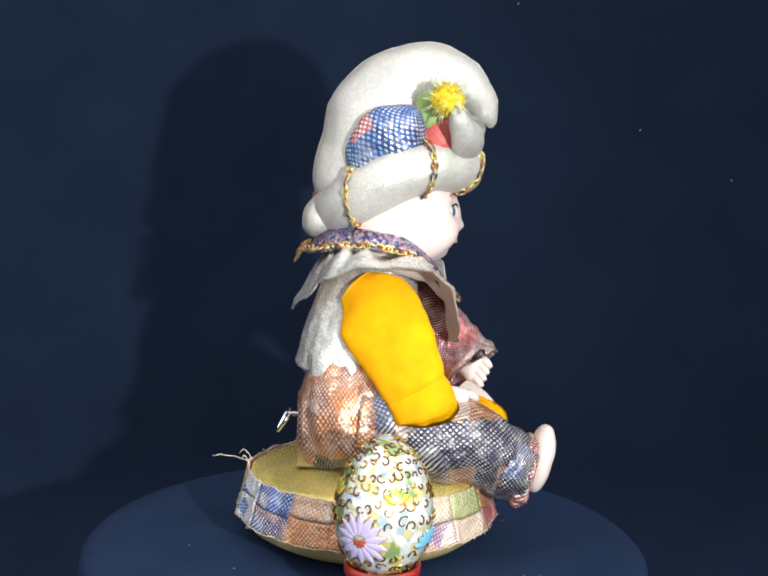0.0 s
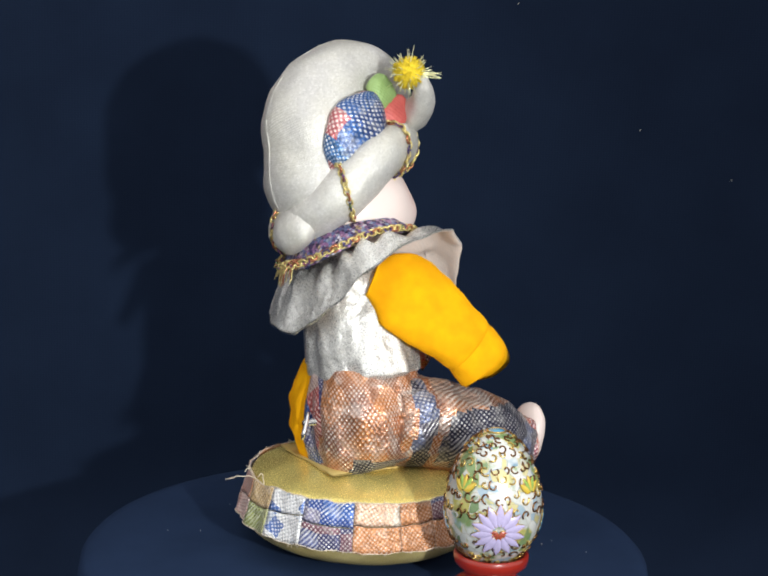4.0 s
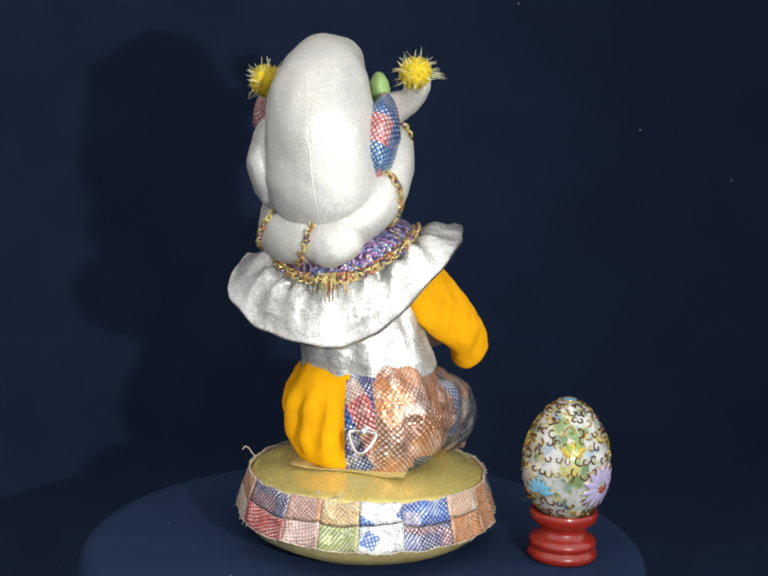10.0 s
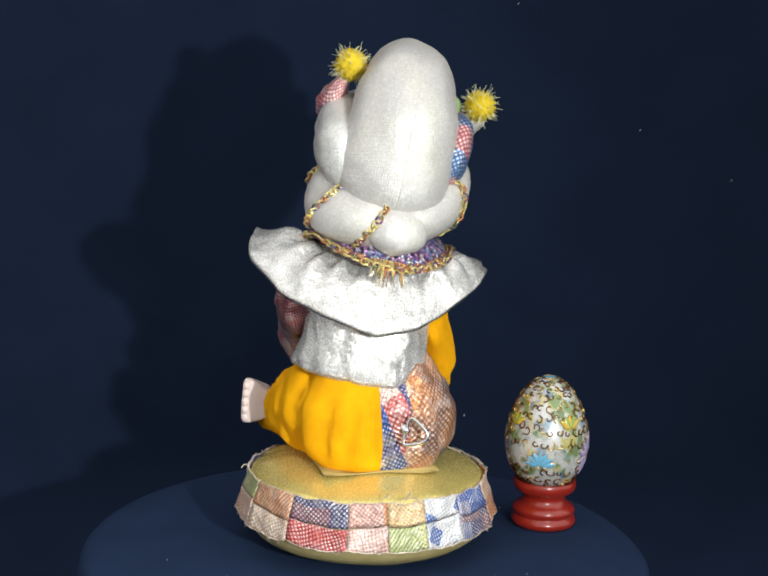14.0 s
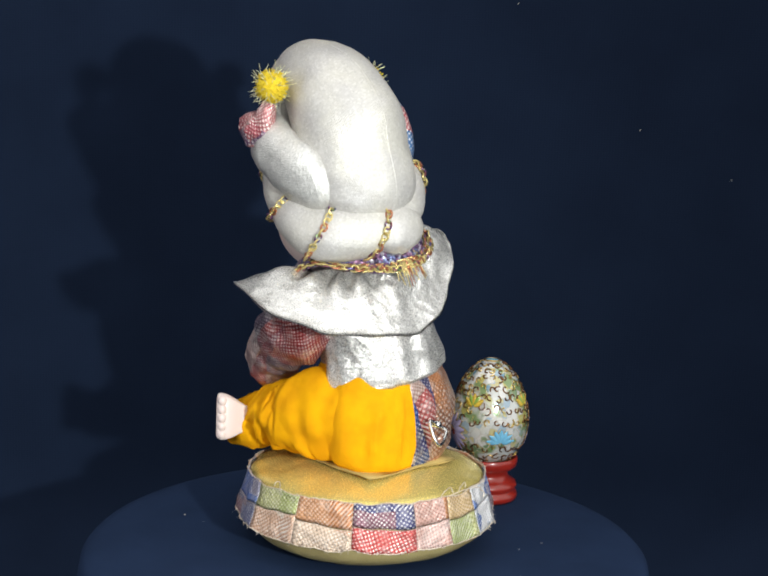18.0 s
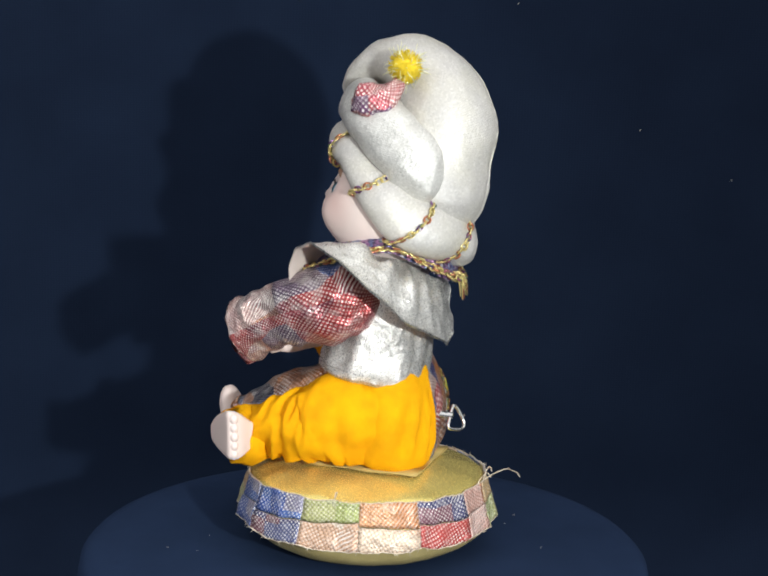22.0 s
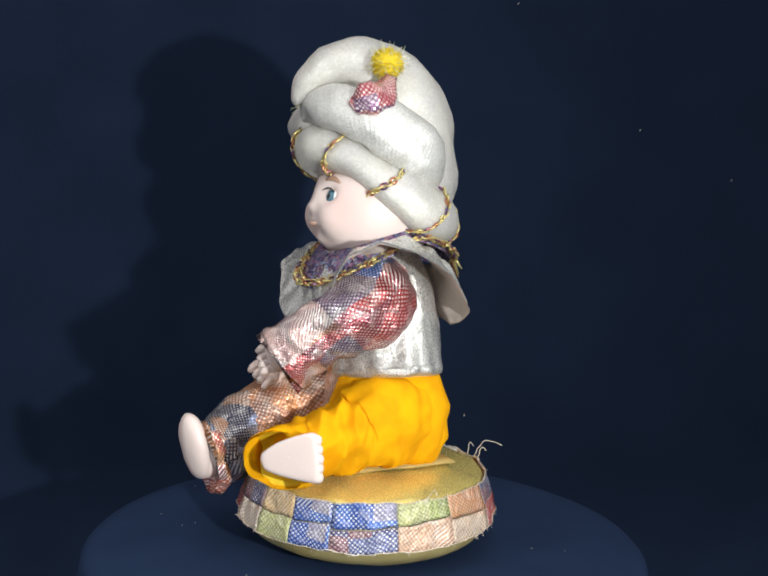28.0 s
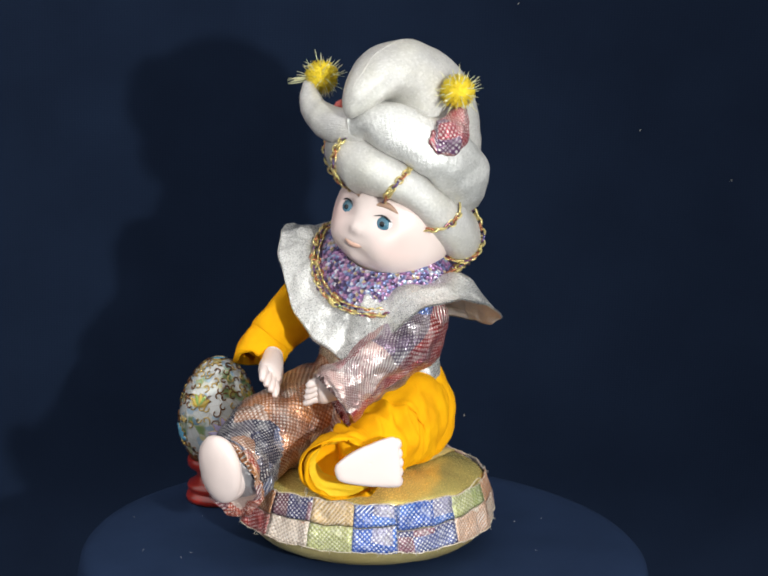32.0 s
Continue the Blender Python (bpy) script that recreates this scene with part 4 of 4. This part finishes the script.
def make_hat():
    root = new("turban_hat")
    bm = bmesh.new()

    def brim(u, v):
        a, b = TAU * u, TAU * v
        p = roll_point(a, b)
        return p + (p - roll_point(a, b, -0.005)).normalized() * wrinkle(p, 0.0007, 90, 2.2)
    grid(bm, brim, 96, 24, 0, wrap_u=True, wrap_v=True)
    part("brim", bm, WHITE_LAME, root, "padded ivory lame brim roll")
    bm = bmesh.new()
    blob(bm, (-0.0345, 0.006, 0.1665), (0.0092, 0.0165, 0.0138), 0, (12, 22, -4), 32, 20, 0.0009, 90, 4.0)
    part("brim_end", bm, WHITE_LAME, root, "tucked end of the brim roll")
    # tall crown that curls forward
    bm = bmesh.new()
    rows = [(-0.013, 0.0075, 0.1750, 0.0175, 0.0195), (-0.0150, 0.0079, 0.1792, 0.0236, 0.0243), (-0.0158, 0.0080, 0.1838, 0.0274, 0.0279), (-0.0161, 0.0081, 0.192, 0.0280, 0.0286), (-0.0157, 0.0082, 0.201, 0.0268, 0.0280),
            (-0.0145, 0.0078, 0.217, 0.0270, 0.0268), (-0.0065, 0.0074, 0.2318, 0.0238, 0.0240), (0.0065, 0.0066, 0.2416, 0.0182, 0.0195),
            (0.0200, 0.0050, 0.2430, 0.0122, 0.0154), (0.0310, 0.0045, 0.2368, 0.0080, 0.0105), (0.0373, 0.0040, 0.2280, 0.0045, 0.0060), (0.0390, 0.0038, 0.2240, 0.0012, 0.002)]
    sweep(bm, rows, 0, n=56, m=64, amp=0.0011, freq=70, seed=3.0)
    skin = BVHTree.FromBMesh(bm)
    crown = part("crown", bm, WHITE_LAME, root, "tall ivory lame crown curling forward")
    q = spline(rows, 60)
    bm = bmesh.new()
    seam = []
    for j in range(3, 52):
        t = Vector(q[min(j + 1, 59)][:3]) - Vector(q[j - 1][:3])
        back = Vector((0, 1, 0)).cross(t).normalized() * -1
        hit = skin.ray_cast(Vector(q[j][:3]), back)[0]
        if hit:
            seam.append(hit - back * 0.0001)
    wire(bm, seam, [0.00028 + 0.00012 * (k % 2) for k in range(len(seam))], 0, 6)
    part("seam", bm, WHITE_LAME, crown, "raised seam down the back")
    bm = bmesh.new()
    ring = [Vector((-0.0150 + 0.0250 * math.cos(TAU * k / 80), 0.0079 + 0.0257 * math.sin(TAU * k / 80), 0.1800)) for k in range(80)]
    wire(bm, [p + Vector((0, 0, wrinkle(p, 0.0006, 160, 4.0))) for p in ring], 0.00055, 0, 6, True)
    part("piping", bm, CREAM_EDGE, crown, "thin cream piping at the crown's foot")
    # band wrapped over the left side
    bm = bmesh.new()
    sweep(bm, [(0.0300, 0.000, 0.2200, 0.006, 0.006), (0.0280, 0.012, 0.2225, 0.0105, 0.0085), (0.0215, 0.0258, 0.2190, 0.0125, 0.0095), (0.009, 0.0358, 0.2120, 0.0140, 0.0100),
               (-0.006, 0.0385, 0.2020, 0.0148, 0.0098), (-0.017, 0.0360, 0.1935, 0.0135, 0.0085), (-0.024, 0.028, 0.1900, 0.0095, 0.006), (-0.027, 0.023, 0.187, 0.003, 0.002)],
          0, side=(0.25, 1, 0.2), n=40, m=60, amp=0.0013, freq=75, seed=6.0, gather=0.03, folds=7)
    part("wrap", bm, WRAP_LAME, root, "silver lame wrap folded over the side")
    # horn on the right side
    bm = bmesh.new()
    sweep(bm, [(0.0240, 0.010, 0.2190, 0.0088, 0.0088), (0.0278, -0.004, 0.2168, 0.0092, 0.0086), (0.0282, -0.0165, 0.2165, 0.0085, 0.0078), (0.0262, -0.0275, 0.2200, 0.0070, 0.0065),
               (0.0230, -0.0350, 0.2255, 0.0053, 0.0050), (0.0205, -0.0388, 0.2308, 0.0033, 0.0031), (0.0195, -0.0395, 0.2330, 0.001, 0.001)], 0, side=(1, 0, 0), n=28, m=40, amp=0.0007, freq=120, seed=1.0)
    part("horn", bm, WHITE_LAME, root, "small ivory horn curling up")
    # checked gusset on the right side
    bm = bmesh.new()
    blob(bm, (-0.0095, -0.0200, 0.2075), (0.0165, 0.0085, 0.0235), 0, (10, 30, 8), 40, 26, 0.0013, 70, 2.0, 1.25)
    part("gusset", bm, BLUE_CHECK, root, "blue checked metallic gusset")
    bm = bmesh.new()
    blob(bm, (0.0105, -0.0175, 0.2275), (0.0115, 0.0055, 0.0095), 0, (0, 35, 20), 28, 18, 0.0013, 130, 2.0, 1.3)
    part("gusset", bm, GREEN_SATIN, root, "green satin gusset")
    bm = bmesh.new()
    blob(bm, (0.0150, -0.0180, 0.2165), (0.0078, 0.0046, 0.0130), 0, (0, 40, 0), 28, 18, 0.0013, 130, 5.0, 1.3)
    part("gusset", bm, RED_SATIN, root, "red satin gusset")
    bm = bmesh.new()
    sweep(bm, [(0.0166, 0.0378, 0.2196, 0.0040, 0.0040), (0.0164, 0.0388, 0.2196, 0.0080, 0.0080), (0.0130, 0.0406, 0.2208, 0.0088, 0.0084), (0.0088, 0.0405, 0.2228, 0.0080, 0.0075),
               (0.0052, 0.0398, 0.2265, 0.0056, 0.0055), (0.003, 0.0380, 0.2325, 0.003, 0.003)],
          0, side=(0.15, 0.95, 0.25), n=28, m=26, amp=0.0017, freq=160, gather=0.12, folds=7)
    part("tail", bm, PINK_CHECK, root, "pink checked metallic tail")
    # pompoms with tinsel
    rng = random.Random(21)
    for c in ((0.0152, -0.0356, 0.2348), (0.0024, 0.0360, 0.2400)):
        bm = bmesh.new()
        blob(bm, c, (0.0066, 0.0066, 0.0066), 0, (0, 0, 0), 32, 22, 0.0012, 420, 1.0)
        centre = Vector(c)
        for i in range(420):
            z, a = rng.uniform(-1, 1), TAU * rng.random()
            d = Vector((math.sqrt(1 - z * z) * math.cos(a), math.sqrt(1 - z * z) * math.sin(a), z))
            bend = d.orthogonal() * rng.uniform(-0.0012, 0.0012)
            wire(bm, [centre + d * 0.006, centre + d * rng.uniform(0.0078, 0.0086) + bend], [0.00035, 0.00022], 0, 3)
        pom = part("pompom", bm, YARN, root, "fluffy yellow pompom")
        bm = bmesh.new()
        for i in range(84):
            z, a = rng.uniform(-1, 1), TAU * rng.random()
            d = Vector((math.sqrt(1 - z * z) * math.cos(a), math.sqrt(1 - z * z) * math.sin(a), z))
            bend = d.orthogonal() * rng.uniform(-0.003, 0.003)
            wire(bm, [centre + d * 0.0065, centre + d * 0.0088 + bend * 0.4, centre + d * rng.uniform(0.0098, 0.0128) + bend], [0.0002, 0.00018, 0.0001], 0, 3)
        if c[1] < 0:
            for i in range(6):
                d = Vector((0.55 + rng.uniform(-0.1, 0.1), -0.75, -0.22 + rng.uniform(-0.25, 0.1))).normalized()
                wire(bm, [centre + d * 0.007, centre + d * 0.012, centre + d * 0.0165 + Vector((0, 0, rng.uniform(-0.002, 0.001)))], [0.0003, 0.0003, 0.0001], 0, 4)
        part("tinsel", bm, TINSEL, pom, "thin shiny tinsel strands")
    # gold cords slung round the brim
    for start, slant in ((-121, 3), (-64, 2), (-15, 4), (34, 6), (75, 9), (116, 9), (164, 10)):
        bm = bmesh.new()
        pts = []
        for k in range(25):
            b = TAU * (k / 24) * 0.86 - 2.0
            a = radians(start + slant * math.sin(b))
            pts.append(roll_point(a, b, 0.0008))
        chain(bm, pts, 0.0020, (0, 0, 2, 0, 1, 0))
        part("cord", bm, [GOLD, GOLD_RED, BEAD], root, "gold chain cord")
    bm = bmesh.new()
    chain(bm, [roll_point(radians(a), 2.2, 0.0004) + Vector((0, 0, 0.001)) for a in range(100, 262, 6)], 0.0014, (0, 1))
    part("cord", bm, [GOLD, GOLD_RED], root, "gold chain cord")
    return tagged(root, "ivory lame turban hat with gold cords and pompoms", "hat")


# ---- the enamelled egg and its stand ----
EGG_SPOT = Vector((0.0077, -0.1008, 0.0))
EGG_BASE, EGG_H, EGG_R = 0.0200, 0.0615, 0.0216


def egg_point(a, s, out=0.0):
    """On the egg: a round it, s from 0 (bottom) to 1 (top)."""
    b = math.pi * s
    z = -math.cos(b)
    r = math.sin(b) * (1 - 0.13 * z) * EGG_R * 1.0
    zz = EGG_H * (0.5 + 0.5 * z)
    n = Vector((math.cos(a) * math.sin(b), math.sin(a) * math.sin(b), 0.75 * z + 0.12 * math.sin(b)))
    return Vector((r * math.cos(a), r * math.sin(a), zz)) + n.normalized() * out


def make_egg():
    root = new("enamel_egg")
    bm = bmesh.new()
    grid(bm, lambda u, v: egg_point(TAU * u, 0.01 + 0.98 * v), 64, 48, 0, wrap_u=True, cap=True)
    m, nt, p = base_material("enamel_ground")
    v = coords(nt)
    vor = node(nt, "ShaderNodeTexVoronoi", Scale=210.0)
    vor.feature = "SMOOTH_F1"
    vor.inputs["Smoothness"].default_value = 0.35
    nt.links.new(v, vor.inputs["Vector"])
    edge = node(nt, "ShaderNodeTexVoronoi", Scale=210.0)
    edge.feature = "DISTANCE_TO_EDGE"
    nt.links.new(v, edge.inputs["Vector"])
    zone = noise_of(nt, v, 85, 2)
    sep = nt.nodes.new("ShaderNodeSeparateColor")
    nt.links.new(vor.outputs["Color"], sep.inputs[0])
    pale = ramp(nt, sep.outputs[0], [(0, (0.62, 0.63, 0.60)), (0.35, (0.72, 0.71, 0.68)), (0.70, (0.34, 0.46, 0.56)), (0.84, (0.60, 0.52, 0.22))], True)
    rich = ramp(nt, sep.outputs[1], [(0, (0.16, 0.27, 0.06)), (0.35, (0.50, 0.45, 0.08)), (0.55, (0.58, 0.58, 0.54)), (0.75, (0.12, 0.22, 0.06)), (0.9, (0.10, 0.24, 0.36))], True)
    col = mix_colour(nt, ramp(nt, zone, [(0.50, (0, 0, 0)), (0.58, (1, 1, 1))]), pale, rich)
    col = mix_colour(nt, maths(nt, "MULTIPLY", noise_of(nt, v, 420, 3), 0.35), col, (0.50, 0.50, 0.47))
    line = ramp(nt, edge.outputs["Distance"], [(0.018, (1, 1, 1)), (0.04, (0, 0, 0))])
    col = mix_colour(nt, maths(nt, "MULTIPLY", line, 0.35), col, (0.34, 0.24, 0.11))
    nt.links.new(col, p.inputs["Base Color"])
    p.inputs["Roughness"].default_value = 0.2
    p.inputs["Metallic"].default_value = 0.25
    p.inputs["Coat Weight"].default_value = 0.6
    relief(nt, p, noise_of(nt, v, 500, 2), 0.15, 0.0005)
    part("shell", bm, m, root, "white enamel shell flecked green, blue and gold")
    wire_m = plain("gilt_wire", (0.62, 0.42, 0.13), 0.28, 1.0, 0.25, 600)
    brown_m = plain("copper_wire", (0.20, 0.095, 0.04), 0.32, 1.0, 0.25, 600)
    lilac = plain("lilac_enamel", (0.44, 0.38, 0.58), 0.2, 0, 0.2, 500, 0.05, 0.6)
    sky = plain("sky_blue_enamel", (0.16, 0.42, 0.60), 0.2, 0, 0.25, 500, 0.05, 0.6)
    leaf = plain("green_enamel", (0.22, 0.34, 0.06), 0.2, 0, 0.3, 500, 0.05, 0.6)
    amber = plain("amber_enamel", (0.55, 0.38, 0.05), 0.2, 0, 0.3, 500, 0.05, 0.6)
    rust = plain("rust_enamel", (0.34, 0.07, 0.04), 0.2, 0, 0.2, 500, 0.05, 0.6)

    def local(a0, s0, x, y, out):
        """A spot x metres sideways and y metres up from (a0, s0) along the shell."""
        s = s0 + y / (EGG_H * 1.45)
        r = max(0.004, math.sin(math.pi * s) * EGG_R)
        return egg_point(a0 + x / r, min(0.985, max(0.015, s)), out)

    def petal(a0, s0, ang, r0, r1, wide, mat, name):
        bm = bmesh.new()

        def f(u, v):
            w = wide * math.sin(math.pi * (0.08 + 0.86 * v ** 0.8)) * (2 * u - 1)
            d = r0 + (r1 - r0) * v
            return local(a0, s0, math.cos(ang) * d - math.sin(ang) * w, math.sin(ang) * d + math.cos(ang) * w, 0.0004 + 0.0005 * math.sin(math.pi * u))
        rows = grid(bm, f, 4, 6)
        edge = [rows[j][0].co.copy() for j in range(7)] + [rows[j][4].co.copy() for j in range(6, -1, -1)]
        obj = part(name, bm, mat, root)
        bm = bmesh.new()
        wire(bm, edge, 0.00022, 0, 4)
        part("rim", bm, wire_m, obj)
    # two large flowers on opposite sides and blue blossoms between
    for a0 in (radians(-118), radians(62)):
        for k in range(14):
            petal(a0, 0.40, TAU * k / 14 + 0.2, 0.0028, 0.0116, 0.0021, lilac, "petal")
        for k in range(6):
            petal(a0, 0.40, math.pi + math.pi * k / 5, 0.0004, 0.0036, 0.0009, rust, "petal")
        petal(a0, 0.435, math.pi / 2, 0.0, 0.0032, 0.0014, lilac, "petal")
    for a0 in (radians(150), radians(-30)):
        for k in range(7):
            petal(a0, 0.36, 0.15 + (math.pi - 0.3) * k / 6, 0.0006, 0.0078, 0.0019, sky, "petal")
    for a0 in (radians(105), radians(-165), radians(15), radians(-75)):
        for k in range(5):
            petal(a0, 0.57, radians(35 + 28 * k), 0.0006, 0.0068, 0.0017, leaf if k % 2 else amber, "leaf")
    # scroll wires
    rng = random.Random(8)
    spots = []
    for s in (0.11, 0.18, 0.25, 0.32, 0.48, 0.56, 0.63, 0.69, 0.75, 0.81, 0.87):
        count = int(6 + 24 * math.sin(math.pi * s))
        for k in range(count):
            spots.append((TAU * (k + rng.random() * 0.5) / count, s + rng.uniform(-0.02, 0.02)))
    for a0, s0 in spots:
        bm = bmesh.new()
        size, hand, ph = rng.uniform(0.0017, 0.0030), rng.choice((-1, 1)), TAU * rng.random()
        pts = []
        for k in range(13):
            u = k / 12
            rr, an = size * (0.25 + 0.75 * u), hand * (ph + 4.6 * u)
            pts.append(local(a0, s0, rr * math.cos(an), rr * math.sin(an), 0.00035))
        wire(bm, pts, 0.00040, 0, 4)
        part("scroll", bm, rng.choice((wire_m, brown_m, brown_m)), root)
    for k, s in enumerate((0.06, 0.93)):
        bm = bmesh.new()
        wire(bm, [egg_point(TAU * i / 40, s, 0.0003) for i in range(40)], 0.00045, 0, 5, True)
        part("band", bm, wire_m, root)
    bm = bmesh.new()
    grid(bm, lambda u, v: egg_point(TAU * u, 0.935 + 0.055 * v, 0.0003), 30, 4, 0, wrap_u=True, cap=True)
    part("cap", bm, sky, root, "pale blue enamel top")
    return tagged(root, "cloisonne enamel egg with lilac flowers on red stand", "egg")


def make_stand():
    bm = bmesh.new()
    prof = [(0.0005, 0.0), (0.0150, 0.0), (0.0168, 0.0008), (0.0176, 0.0026), (0.0172, 0.0046), (0.0160, 0.0056), (0.0156, 0.0062), (0.0166, 0.0074),
            (0.0170, 0.0090), (0.0163, 0.0106), (0.0142, 0.0118), (0.0120, 0.0136), (0.0116, 0.0158), (0.0128, 0.0178), (0.0152, 0.0190), (0.0164, 0.0202),
            (0.0169, 0.0222), (0.0169, 0.0246), (0.0163, 0.0254), (0.0150, 0.0250), (0.0120, 0.0222), (0.008, 0.0208), (0.0005, 0.0204)]
    lathe(bm, prof, 56)
    return tagged(mesh_object("egg_stand", bm, [RED_WOOD]), "glossy red lacquered turned wooden egg stand", "stand")


make_setting()
turntable = make_turntable()
cushion = make_cushion()
doll = make_doll()
upper = make_upper(doll)
key = make_key(doll)
hat = make_hat()
egg = make_egg()
stand = make_stand()


def motions():
    times = [k * 0.25 for k in range(int(SECONDS * 4) + 1)]
    turns = [(t, pose(0, 0, 0, 0, 0, turn_at(t))) for t in times]
    seat, drop = Matrix.Translation((0, 0, -0.0015)), Matrix.Translation((0, 0, -0.002))
    for thing in (turntable, cushion):
        walk(thing, turns)
    walk(doll, [(t, m @ seat) for t, m in turns])
    walk(upper, [(t, seat.inverted() @ sway_at(t) @ drop) for t in times])
    walk(key, [(k * 0.1, key_at(k * 0.1)) for k in range(int(SECONDS * 10) + 1)])
    walk(hat, [(t, m @ sway_at(t) @ drop) for t, m in turns])
    walk(stand, [(t, m @ Matrix.Translation(EGG_SPOT)) for t, m in turns])
    walk(egg, [(t, m @ Matrix.Translation(EGG_SPOT + Vector((0, 0, EGG_BASE)))) for t, m in turns])


motions()
